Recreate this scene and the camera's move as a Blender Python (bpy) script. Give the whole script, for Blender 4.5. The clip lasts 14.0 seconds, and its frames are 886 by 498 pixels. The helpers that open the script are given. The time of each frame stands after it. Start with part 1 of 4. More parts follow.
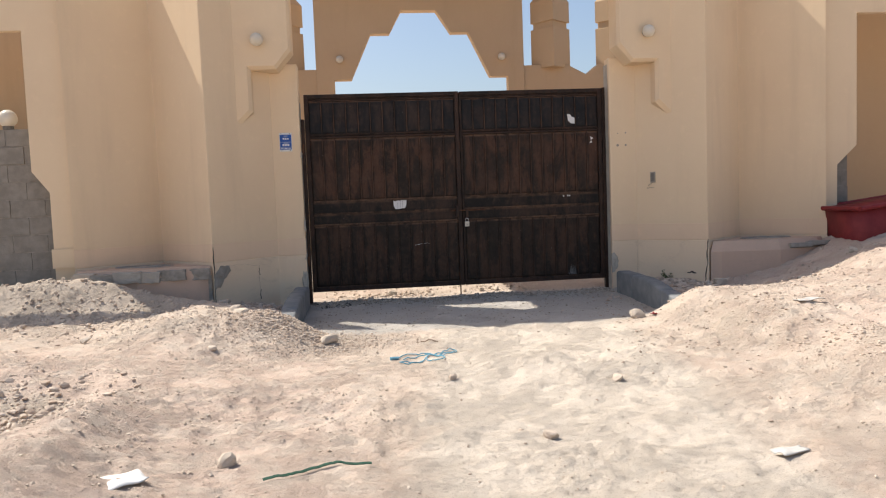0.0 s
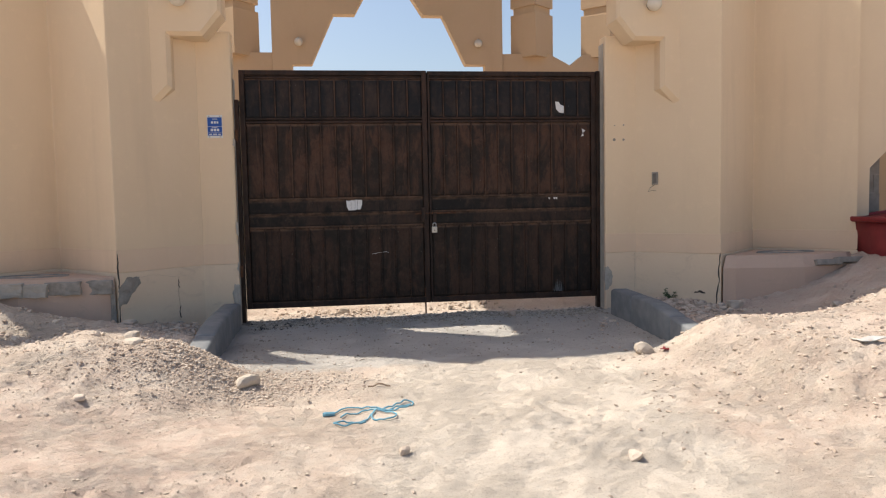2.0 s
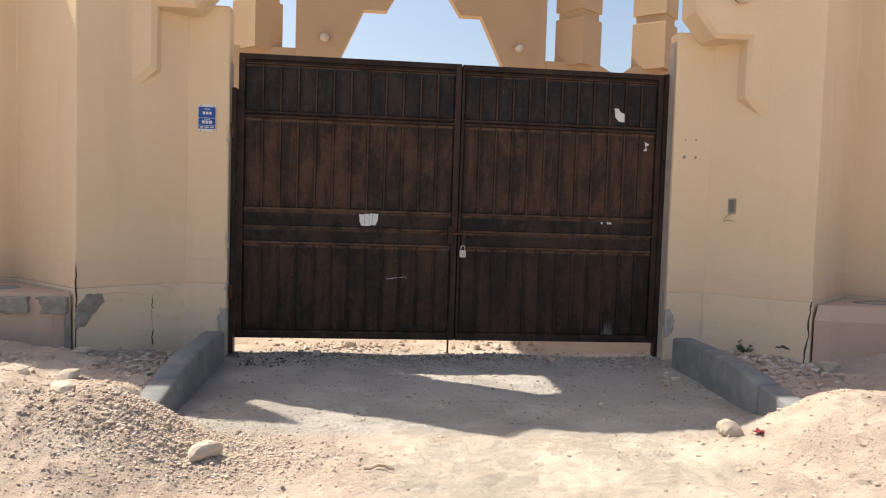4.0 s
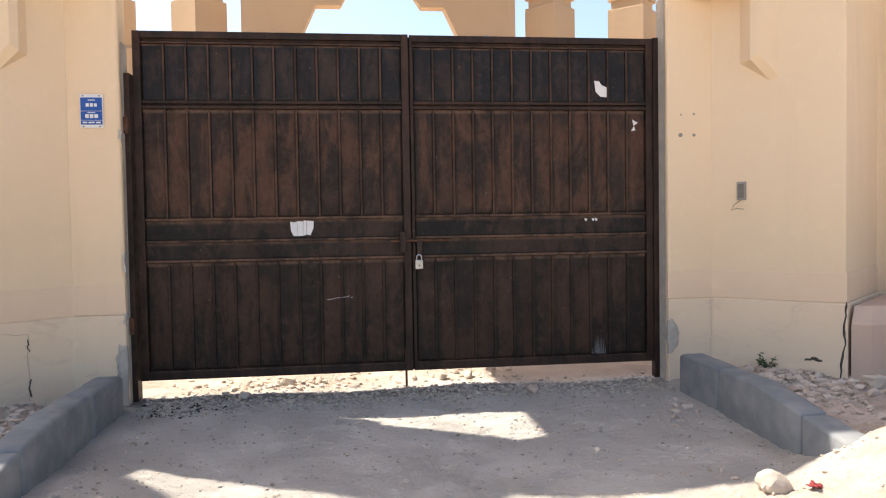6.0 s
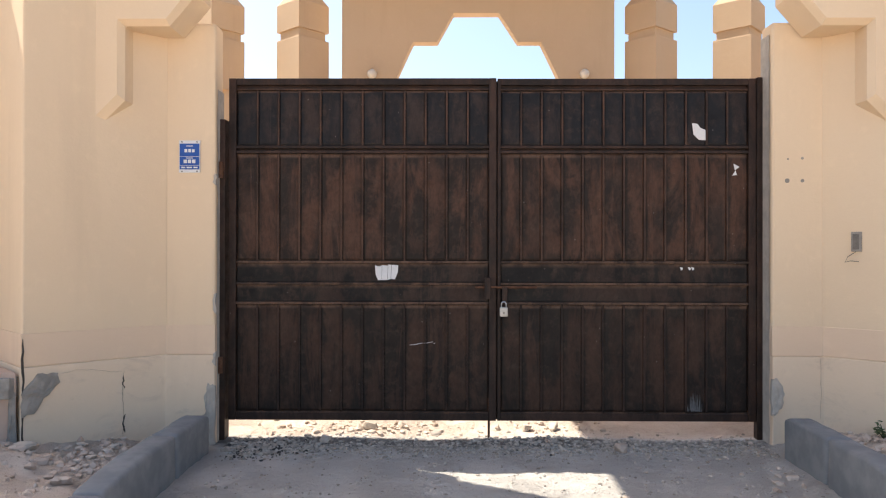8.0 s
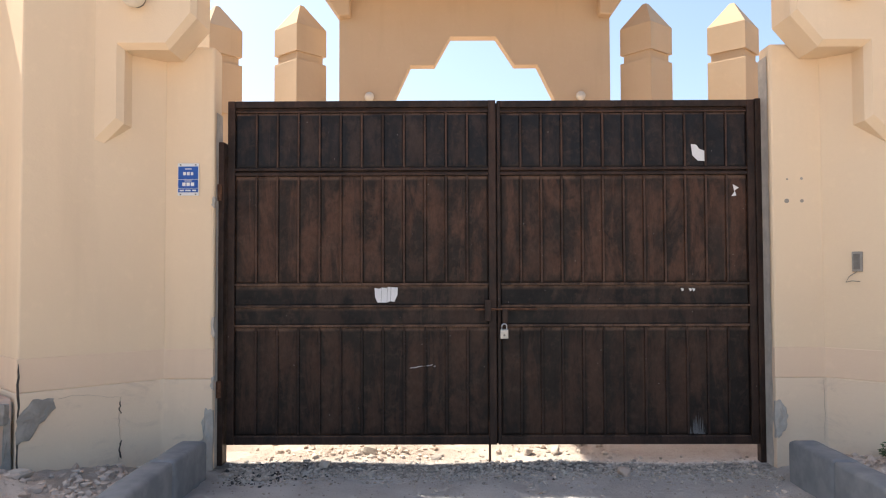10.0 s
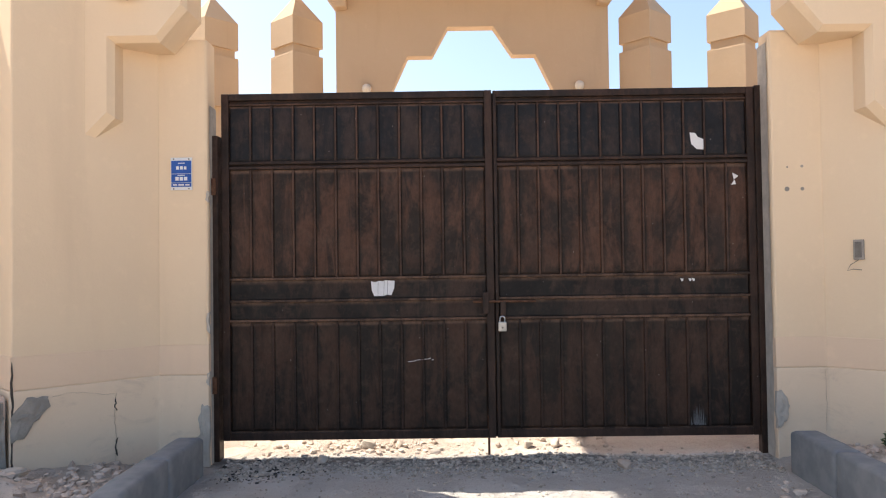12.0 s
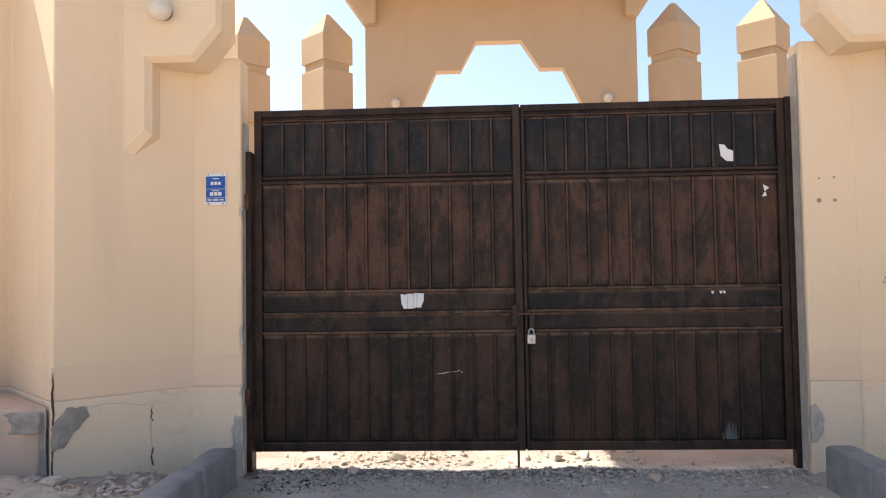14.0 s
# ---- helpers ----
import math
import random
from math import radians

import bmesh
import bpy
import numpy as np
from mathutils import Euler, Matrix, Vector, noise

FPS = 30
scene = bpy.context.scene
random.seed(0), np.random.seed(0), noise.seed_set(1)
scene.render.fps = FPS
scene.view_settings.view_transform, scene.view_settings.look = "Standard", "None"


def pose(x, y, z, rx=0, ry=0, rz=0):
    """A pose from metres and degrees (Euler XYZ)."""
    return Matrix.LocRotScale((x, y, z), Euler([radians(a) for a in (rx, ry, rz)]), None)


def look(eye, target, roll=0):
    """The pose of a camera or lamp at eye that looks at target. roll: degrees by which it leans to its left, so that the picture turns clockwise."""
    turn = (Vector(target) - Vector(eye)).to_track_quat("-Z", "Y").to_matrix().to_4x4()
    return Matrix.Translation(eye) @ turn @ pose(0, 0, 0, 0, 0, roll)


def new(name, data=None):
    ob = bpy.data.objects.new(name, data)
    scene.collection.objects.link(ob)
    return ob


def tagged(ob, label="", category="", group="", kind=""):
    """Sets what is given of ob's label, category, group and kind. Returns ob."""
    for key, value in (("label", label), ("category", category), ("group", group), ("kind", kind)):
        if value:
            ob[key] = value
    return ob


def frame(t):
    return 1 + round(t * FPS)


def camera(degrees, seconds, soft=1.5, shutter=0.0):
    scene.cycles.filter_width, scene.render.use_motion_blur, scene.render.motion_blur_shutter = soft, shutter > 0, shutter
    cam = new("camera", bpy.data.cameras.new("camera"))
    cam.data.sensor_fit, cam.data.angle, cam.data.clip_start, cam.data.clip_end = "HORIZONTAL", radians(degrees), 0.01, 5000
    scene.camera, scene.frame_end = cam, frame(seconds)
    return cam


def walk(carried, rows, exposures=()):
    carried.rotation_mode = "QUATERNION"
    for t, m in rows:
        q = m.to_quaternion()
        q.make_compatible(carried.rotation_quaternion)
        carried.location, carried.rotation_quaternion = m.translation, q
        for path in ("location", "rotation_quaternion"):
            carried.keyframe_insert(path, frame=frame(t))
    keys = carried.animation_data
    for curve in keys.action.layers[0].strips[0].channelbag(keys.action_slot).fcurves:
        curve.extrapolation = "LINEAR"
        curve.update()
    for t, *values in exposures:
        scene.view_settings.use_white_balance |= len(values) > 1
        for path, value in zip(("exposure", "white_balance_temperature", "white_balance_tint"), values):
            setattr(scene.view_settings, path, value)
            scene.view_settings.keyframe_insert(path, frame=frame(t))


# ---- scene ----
cam = camera(62.2, 14.0, soft=1.15)
PATH = [
    (0, (-1.227, -9.75, 1.32), (-1.03, -7.765, 1.18), -2.2),
    (0.5, (-1.191, -9.245, 1.333), (-1.003, -7.257, 1.208), -0.6),
    (1, (-1.128, -8.912, 1.348), (-0.84, -6.938, 1.208), -1.0),
    (1.5, (-0.987, -8.528, 1.354), (-0.792, -6.539, 1.295), 0.0),
    (2, (-0.947, -8.168, 1.325), (-0.677, -6.192, 1.182), -1.1),
    (2.5, (-0.879, -7.839, 1.35), (-0.582, -5.867, 1.2), -0.7),
    (3, (-0.833, -7.419, 1.334), (-0.699, -5.428, 1.197), -0.9),
    (3.5, (-0.787, -7.193, 1.367), (-0.717, -5.199, 1.227), -0.4),
    (4, (-0.809, -6.823, 1.359), (-0.605, -4.836, 1.253), 1.8),
    (4.2, (-0.807, -6.7, 1.361), (-0.544, -4.719, 1.274), -0.4),
    (6.3, (-0.406, -5.595, 1.255), (-0.164, -3.611, 1.188), -0.9),
    (6.5, (-0.447, -5.599, 1.369), (-0.231, -3.612, 1.299), -0.3),
    (7, (-0.346, -5.525, 1.4), (-0.341, -3.525, 1.362), -0.6),
    (7.5, (-0.312, -5.537, 1.402), (-0.325, -3.537, 1.392), -1.0),
    (8, (-0.321, -5.522, 1.403), (-0.343, -3.522, 1.411), 0.1),
    (8.2, (-0.333, -5.51, 1.402), (-0.347, -3.51, 1.399), 0.4),
    (10.3, (-0.346, -5.492, 1.406), (-0.352, -3.494, 1.485), -0.4),
    (10.5, (-0.334, -5.47, 1.413), (-0.317, -3.471, 1.496), -0.3),
    (11, (-0.332, -5.441, 1.413), (-0.333, -3.442, 1.469), 0.3),
    (11.5, (-0.326, -5.435, 1.412), (-0.332, -3.435, 1.441), -0.2),
    (12, (-0.313, -5.442, 1.41), (-0.329, -3.443, 1.455), -0.8),
    (12.5, (-0.322, -5.455, 1.417), (-0.349, -3.456, 1.48), -0.2),
    (13, (-0.299, -5.468, 1.413), (-0.346, -3.471, 1.493), 0.1),
    (13.5, (-0.306, -5.483, 1.414), (-0.357, -3.485, 1.487), 0.0),
    (14, (-0.312, -5.487, 1.41), (-0.406, -3.491, 1.491), -0.9),
]
EXPOSURE = [(0.0, 0.32, 6500, 10), (2.0, 0.34, 6550, 10), (4.0, 0.54, 6900, 10), (6.3, 1.15, 6600, 10), (8.2, 1.08, 6500, 10), (10.3, 1.05, 6430, 10), (14.0, 1.05, 6430, 10)]
walk(cam, [(t, look(eye, target, roll)) for t, eye, target, roll in PATH], EXPOSURE)

# ---- world, sun ----
SUN_TO = Vector((-0.58, 0.315, 1.0)).normalized()
world = bpy.data.worlds.new("sky")
scene.world = world
world.use_nodes = True
sky = world.node_tree.nodes.new("ShaderNodeTexSky")
sky.sky_type = "NISHITA"
sky.sun_disc = False
sky.sun_elevation = math.asin(SUN_TO.z)
sky.sun_rotation = math.atan2(SUN_TO.x, SUN_TO.y)
sky.dust_density = 2.6
sky.air_density = 1.0
sky.ozone_density = 0.6
back = world.node_tree.nodes["Background"]
back.inputs["Strength"].default_value = 0.13
world.node_tree.links.new(sky.outputs[0], back.inputs["Color"])
sun = new("sun", bpy.data.lights.new("sun", "SUN"))
sun.data.energy = 4.5
sun.data.angle = radians(0.5)
sun.data.color = (1.0, 0.94, 0.84)
sun.matrix_world = look((0, 0, 30), Vector((0, 0, 30)) - SUN_TO)


# ---- materials ----
class Mat:
    """A small builder of node materials on object coordinates."""

    def __init__(self, name, roughness=0.8, metallic=0.0, specular=0.3):
        self.m = bpy.data.materials.new(name)
        self.m.use_nodes = True
        self.t = self.m.node_tree
        self.b = self.t.nodes["Principled BSDF"]
        self.b.inputs["Roughness"].default_value = roughness
        self.b.inputs["Metallic"].default_value = metallic
        self.b.inputs["Specular IOR Level"].default_value = specular
        geo = self.t.nodes.new("ShaderNodeNewGeometry")
        self.pos = geo.outputs["Position"]
        self.island = geo.outputs["Random Per Island"]
        self.rand = self.t.nodes.new("ShaderNodeObjectInfo").outputs["Random"]

    def link(self, a, b):
        self.t.links.new(a, b)

    def scaled(self, v):
        n = self.t.nodes.new("ShaderNodeMapping")
        n.inputs["Scale"].default_value = v
        self.link(self.pos, n.inputs["Vector"])
        return n.outputs[0]

    def noise(self, scale, detail=4.0, rough=0.6, stretch=(1, 1, 1), distort=0.0):
        n = self.t.nodes.new("ShaderNodeTexNoise")
        n.inputs["Scale"].default_value = scale
        n.inputs["Detail"].default_value = detail
        n.inputs["Roughness"].default_value = rough
        n.inputs["Distortion"].default_value = distort
        self.link(self.scaled(stretch), n.inputs["Vector"])
        return n.outputs[0]

    def voronoi(self, scale, stretch=(1, 1, 1)):
        n = self.t.nodes.new("ShaderNodeTexVoronoi")
        n.inputs["Scale"].default_value = scale
        self.link(self.scaled(stretch), n.inputs["Vector"])
        return n.outputs["Distance"]

    def ramp(self, value, lo, hi, a=0.0, b=1.0):
        n = self.t.nodes.new("ShaderNodeMapRange")
        n.interpolation_type = "SMOOTHSTEP"
        for k, v in (("From Min", lo), ("From Max", hi), ("To Min", a), ("To Max", b)):
            n.inputs[k].default_value = v
        self.link(value, n.inputs["Value"])
        return n.outputs[0]

    def math(self, op, a, b):
        n = self.t.nodes.new("ShaderNodeMath")
        n.operation = op
        for i, v in ((0, a), (1, b)):
            if isinstance(v, (int, float)):
                n.inputs[i].default_value = v
            else:
                self.link(v, n.inputs[i])
        return n.outputs[0]

    def attr(self, name):
        n = self.t.nodes.new("ShaderNodeAttribute")
        n.attribute_name = name
        return n.outputs["Fac"]

    def mix(self, fac, a, b, mode="MIX"):
        n = self.t.nodes.new("ShaderNodeMix")
        n.data_type = "RGBA"
        n.blend_type = mode
        for k, v in ((0, fac), (6, a), (7, b)):
            if isinstance(v, tuple):
                n.inputs[k].default_value = (*v, 1)
            elif isinstance(v, (int, float)):
                n.inputs[k].default_value = v
            else:
                self.link(v, n.inputs[k])
        return n.outputs[2]

    def color(self, c):
        if isinstance(c, tuple):
            self.b.inputs["Base Color"].default_value = (*c, 1)
        else:
            self.link(c, self.b.inputs["Base Color"])
        return self

    def rough(self, v):
        self.link(v, self.b.inputs["Roughness"])
        return self

    def bump(self, *layers):
        last = None
        for height, strength, dist in layers:
            n = self.t.nodes.new("ShaderNodeBump")
            n.inputs["Strength"].default_value = strength
            n.inputs["Distance"].default_value = dist
            self.link(height, n.inputs["Height"])
            if last:
                self.link(last, n.inputs["Normal"])
            last = n.outputs[0]
        self.link(last, self.b.inputs["Normal"])
        return self


def plaster(name, base, dirty, soiled=0.0):
    m = Mat(name, 0.92, 0, 0.15)
    blotch = m.ramp(m.noise(0.7, 5, 0.6), 0.35, 0.7)
    streak = m.ramp(m.noise(3.0, 4, 0.6, (1, 1, 0.12)), 0.52, 0.78)
    fine = m.noise(60, 3, 0.7)
    c = m.mix(m.math("MULTIPLY", blotch, 0.45), base, dirty)
    c = m.mix(m.math("MULTIPLY", streak, 0.22), c, tuple(v * 0.72 for v in dirty))
    c = m.mix(m.math("MULTIPLY", m.ramp(m.noise(9, 4), 0.55, 0.75), 0.12), c, tuple(min(1, v * 1.25) for v in base))
    c = m.mix(m.math("MULTIPLY", fine, 0.10), c, tuple(v * 0.6 for v in base))
    if soiled:
        dirt = m.ramp(m.noise(3.3, 7, 0.75, (1, 1, 1.6), 0.8), 0.52, 0.70)
        c = m.mix(m.math("MULTIPLY", dirt, soiled), c, (0.44, 0.34, 0.26))
    m.color(c)
    m.bump((m.noise(2.2, 3), 0.25, 0.03), (m.noise(14, 4, 0.65), 0.12, 0.012), (fine, 0.25, 0.004))
    return m.m


def soil_material():
    m = Mat("sandy_soil", 0.97, 0, 0.1)
    big = m.ramp(m.noise(0.6, 6, 0.65, (1, 1, 1), 0.4), 0.38, 0.62)
    mid = m.ramp(m.noise(4.5, 6, 0.72), 0.40, 0.64)
    fine = m.noise(30, 7, 0.85, (0.5, 1.4, 1), 0.4)
    grit = m.noise(95, 5, 0.8)
    clot = m.noise(13, 6, 0.8, (0.5, 1.35, 1), 0.6)
    patchy = m.ramp(m.noise(1.7, 5, 0.7), 0.40, 0.60)
    trod = m.ramp(m.math("ADD", m.attr("trod"), m.math("MULTIPLY", m.math("SUBTRACT", m.noise(1.8, 5, 0.7), 0.5), 0.9)), 0.25, 0.8)
    c = m.mix(big, (0.60, 0.49, 0.40), (0.54, 0.425, 0.345))
    pink = m.ramp(m.math("ADD", m.attr("pink"), m.math("MULTIPLY", m.math("SUBTRACT", m.noise(1.3, 5, 0.7), 0.5), 1.1)), 0.2, 0.85)
    c = m.mix(m.math("MULTIPLY", pink, 0.75), c, (0.615, 0.475, 0.39))
    c = m.mix(trod, c, (0.64, 0.56, 0.47))
    c = m.mix(m.math("MULTIPLY", mid, 0.55), c, (0.65, 0.57, 0.478))
    c = m.mix(m.math("MULTIPLY", m.ramp(fine, 0.52, 0.66), 0.4), c, (0.36, 0.27, 0.205))
    c = m.mix(m.math("MULTIPLY", m.ramp(grit, 0.54, 0.63), 0.48), c, (0.30, 0.225, 0.17))
    c = m.mix(m.math("MULTIPLY", m.ramp(m.noise(70, 3, 0.6), 0.60, 0.72), 0.4), c, (0.70, 0.64, 0.55))
    grey = m.mix(m.noise(6, 5, 0.7), (0.49, 0.405, 0.325), (0.60, 0.51, 0.42))
    grey = m.mix(m.math("MULTIPLY", m.ramp(fine, 0.48, 0.7), 0.5), grey, (0.20, 0.17, 0.14))
    zone = m.ramp(m.math("ADD", m.attr("rubble"), m.math("MULTIPLY", m.math("SUBTRACT", m.noise(3.5, 5, 0.7), 0.5), 0.9)), 0.35, 0.7)
    c = m.mix(zone, c, grey)
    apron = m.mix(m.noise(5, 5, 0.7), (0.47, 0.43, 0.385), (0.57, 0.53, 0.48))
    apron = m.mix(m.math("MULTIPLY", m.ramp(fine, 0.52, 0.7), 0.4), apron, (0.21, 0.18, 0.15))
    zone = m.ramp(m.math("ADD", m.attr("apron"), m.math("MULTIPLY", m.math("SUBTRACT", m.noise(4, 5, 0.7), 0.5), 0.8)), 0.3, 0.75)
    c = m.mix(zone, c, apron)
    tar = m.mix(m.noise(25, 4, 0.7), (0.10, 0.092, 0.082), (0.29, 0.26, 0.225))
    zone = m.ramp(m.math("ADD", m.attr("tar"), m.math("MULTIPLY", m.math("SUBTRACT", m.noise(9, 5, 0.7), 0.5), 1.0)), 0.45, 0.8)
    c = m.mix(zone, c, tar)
    m.color(c)
    m.bump((m.noise(6, 5, 0.7), 0.5, 0.03), (m.math("MULTIPLY", clot, m.math("ADD", m.math("MULTIPLY", patchy, 0.8), 0.2)), 0.75, 0.045), (m.math("MULTIPLY", fine, m.math("ADD", m.math("MULTIPLY", patchy, 0.6), 0.4)), 0.75, 0.022), (grit, 0.8, 0.009))
    return m.m


def stone_material(name, a, b):
    m = Mat(name, 0.95, 0, 0.15)
    c = m.mix(m.island, a, b)
    c = m.mix(m.math("MULTIPLY", m.noise(30, 4, 0.7), 0.5), c, tuple(v * 0.6 for v in a))
    m.color(c)
    m.bump((m.noise(60, 4, 0.7), 0.5, 0.006))
    return m.m


def gate_material(name, dark, brown, amount, edge_dark=0.0, dusty=(0.955, 0.985)):
    m = Mat(name, 0.5, 0.0, 0.23)
    streak = m.ramp(m.noise(6.0, 6, 0.72, (1, 1, 0.22), 1.2), 0.42, 0.62)
    cloud = m.ramp(m.noise(3.1, 6, 0.7, (1, 1, 0.6), 0.5), 0.38, 0.62)
    fac = m.math("MULTIPLY", m.math("ADD", m.math("MULTIPLY", streak, 0.55), m.math("MULTIPLY", cloud, 0.55)), amount)
    fac = m.math("ADD", fac, m.math("MULTIPLY", m.math("SUBTRACT", m.rand, 0.5), 0.3))
    if edge_dark:
        gen = m.t.nodes.new("ShaderNodeTexCoord").outputs["Generated"]
        sep = m.t.nodes.new("ShaderNodeSeparateXYZ")
        m.link(gen, sep.inputs[0])
        # Each panel goes darker, raggedly, towards its left side, foot and head.
        rag = m.math("MULTIPLY", m.math("SUBTRACT", m.noise(16, 5, 0.75), 0.5), 0.5)
        side = m.ramp(m.math("ADD", sep.outputs[0], rag), 0.0, 0.35, 1, 0)
        foot = m.ramp(m.math("ADD", sep.outputs[2], m.math("MULTIPLY", rag, 0.5)), 0.0, 0.12, 1, 0)
        head = m.ramp(m.math("ADD", sep.outputs[2], m.math("MULTIPLY", rag, 0.6)), 0.82, 0.97, 0, 1)
        edge_mask = m.math("MAXIMUM", side, m.math("MAXIMUM", m.math("MULTIPLY", foot, 0.7), m.math("MULTIPLY", head, 0.6)))
        fac = m.math("SUBTRACT", fac, m.math("MULTIPLY", edge_mask, edge_dark))
    c = m.mix(m.ramp(fac, 0.0, 1.0), dark, brown)
    if edge_dark:
        ledge = m.ramp(m.math("ADD", sep.outputs[2], m.math("MULTIPLY", rag, 0.35 * (dusty[1] - dusty[0]) + 0.02)), *dusty)
        c = m.mix(m.math("MULTIPLY", ledge, m.ramp(m.noise(6, 4), 0.35, 0.6, 0.2, 0.9)), c, (0.15, 0.09, 0.06))
    mottle = m.ramp(m.noise(42, 6, 0.8, (1, 1, 0.5)), 0.42, 0.62)
    c = m.mix(m.math("MULTIPLY", mottle, 0.3), c, tuple(v * 0.45 for v in dark))
    dust = m.ramp(m.noise(16, 7, 0.8), 0.50, 0.70)
    c = m.mix(m.math("MULTIPLY", dust, 0.32), c, (0.090, 0.058, 0.037))
    specks = m.ramp(m.voronoi(24, (1, 1, 0.55)), 0.07, 0.04)
    specks = m.math("MULTIPLY", specks, m.ramp(m.noise(7, 3), 0.55, 0.6))
    c = m.mix(m.math("MULTIPLY", specks, 0.6), c, (0.40, 0.37, 0.33))
    m.color(c)
    m.rough(m.ramp(m.noise(9, 5, 0.7), 0.3, 0.75, 0.42, 0.72))
    m.bump((m.noise(1.8, 3), 0.35, 0.02), (m.noise(60, 4, 0.7), 0.15, 0.003))
    return m.m


def simple(name, a, b, scale=12, roughness=0.7, metallic=0.0, bump=0.25, specular=0.3):
    m = Mat(name, roughness, metallic, specular)
    c = m.mix(m.ramp(m.noise(scale, 5, 0.7), 0.35, 0.68), a, b)
    c = m.mix(m.math("MULTIPLY", m.noise(scale * 8, 3, 0.7), 0.25), c, tuple(v * 0.55 for v in a))
    m.color(c)
    m.bump((m.noise(scale * 5, 4, 0.7), bump, 0.006))
    return m.m


PLASTER = plaster("cream_plaster", (0.765, 0.605, 0.415), (0.705, 0.54, 0.365))
PLASTER_PLINTH = plaster("plinth_plaster", (0.775, 0.62, 0.45), (0.70, 0.55, 0.395), 0.28)
PLASTER_BAND = plaster("band_plaster", (0.765, 0.585, 0.415), (0.71, 0.53, 0.37))
PLASTER_PLANTER = plaster("planter_plaster", (0.60, 0.435, 0.335), (0.50, 0.36, 0.275), 0.45)
# Warmer copy of the plaster: orange bounce light is put into its colour.
PLASTER_BOUNCE = plaster("bounce_tinted_plaster", (0.56, 0.415, 0.27), (0.50, 0.36, 0.23))
CONCRETE = simple("raw_concrete", (0.27, 0.245, 0.21), (0.40, 0.36, 0.31), 9, 0.95, 0, 0.6)
MORTAR = simple("crack_shadow", (0.055, 0.047, 0.04), (0.11, 0.09, 0.075), 20, 0.95)
BLOCKS = simple("cement_block", (0.25, 0.225, 0.19), (0.34, 0.305, 0.26), 6, 0.95, 0, 0.5)
SOIL = soil_material()
GRAVEL = stone_material("gravel", (0.48, 0.375, 0.295), (0.72, 0.615, 0.51))
GRAVEL_DARK = stone_material("dark_gravel", (0.30, 0.26, 0.215), (0.62, 0.55, 0.46))
PALE_STONE = stone_material("pale_stone", (0.50, 0.42, 0.34), (0.62, 0.54, 0.45))
KERB = simple("kerb_paint", (0.18, 0.19, 0.20), (0.26, 0.265, 0.265), 5, 0.8, 0, 0.35)
GATE_UPPER = gate_material("gate_paint_black", (0.009, 0.009, 0.011), (0.042, 0.027, 0.021), 0.8, 0.5)
GATE_LOWER = gate_material("gate_paint_brown", (0.019, 0.0122, 0.0088), (0.080, 0.038, 0.0225), 1.1, 0.5)
GATE_FOOT = gate_material("gate_paint_dark_brown", (0.0145, 0.0098, 0.0075), (0.054, 0.027, 0.0165), 1.1, 0.5)
GATE_BAND = gate_material("gate_band_paint", (0.009, 0.0075, 0.007), (0.046, 0.026, 0.018), 1.0, 0.5, (0.72, 1.0))
GATE_FRAME = gate_material("gate_frame_paint", (0.018, 0.012, 0.0095), (0.055, 0.029, 0.020), 0.9)
GATE_RAIL = gate_material("gate_rail_paint", (0.034, 0.022, 0.016), (0.135, 0.078, 0.050), 1.0)
CEMENT = simple("pale_cement", (0.40, 0.365, 0.315), (0.52, 0.47, 0.405), 9, 0.95, 0, 0.5)
# Lighter brown that puts a thin highlight into the ribs and top bead.
GATE_RIB_HIGHLIGHT = gate_material("gate_rib_highlight", (0.034, 0.020, 0.014), (0.092, 0.050, 0.033), 1.0)
RAG = simple("dusty_rag", (0.50, 0.48, 0.45), (0.60, 0.575, 0.54), 14, 0.9, 0, 0.2)
DRY_TWIG = simple("dry_twig", (0.20, 0.14, 0.095), (0.30, 0.22, 0.16), 30, 0.9)
RUST = simple("rust", (0.075, 0.033, 0.018), (0.16, 0.08, 0.045), 25, 0.85)
PAPER = simple("torn_paper", (0.72, 0.71, 0.69), (0.80, 0.79, 0.77), 20, 0.9, 0, 0.1)
BRASS = simple("padlock_steel", (0.48, 0.46, 0.42), (0.60, 0.57, 0.52), 30, 0.4, 0.6, 0.1)
STEEL = simple("shackle_steel", (0.5, 0.5, 0.5), (0.6, 0.6, 0.6), 30, 0.3, 0.9, 0.1)
PLATE_BLUE = simple("plate_blue", (0.018, 0.085, 0.34), (0.025, 0.10, 0.38), 20, 0.4, 0, 0.05)
PLATE_WHITE = simple("plate_white", (0.72, 0.72, 0.70), (0.78, 0.78, 0.76), 20, 0.5, 0, 0.05)
GLOBE = simple("opal_globe", (0.66, 0.60, 0.49), (0.72, 0.66, 0.56), 8, 0.35, 0, 0.05)
DARK_BOX = simple("grey_box", (0.15, 0.135, 0.115), (0.21, 0.19, 0.16), 20, 0.7)
RED_PLASTIC = simple("red_plastic", (0.20, 0.022, 0.026), (0.26, 0.035, 0.036), 6, 0.55, 0, 0.2)
ROPE = simple("blue_rope", (0.15, 0.36, 0.47), (0.23, 0.46, 0.56), 60, 0.85)
TAPE_GREEN = simple("green_strap", (0.022, 0.075, 0.048), (0.045, 0.12, 0.08), 40, 0.7)
LEAF = simple("dusty_leaf", (0.065, 0.09, 0.035), (0.10, 0.13, 0.06), 40, 0.8)
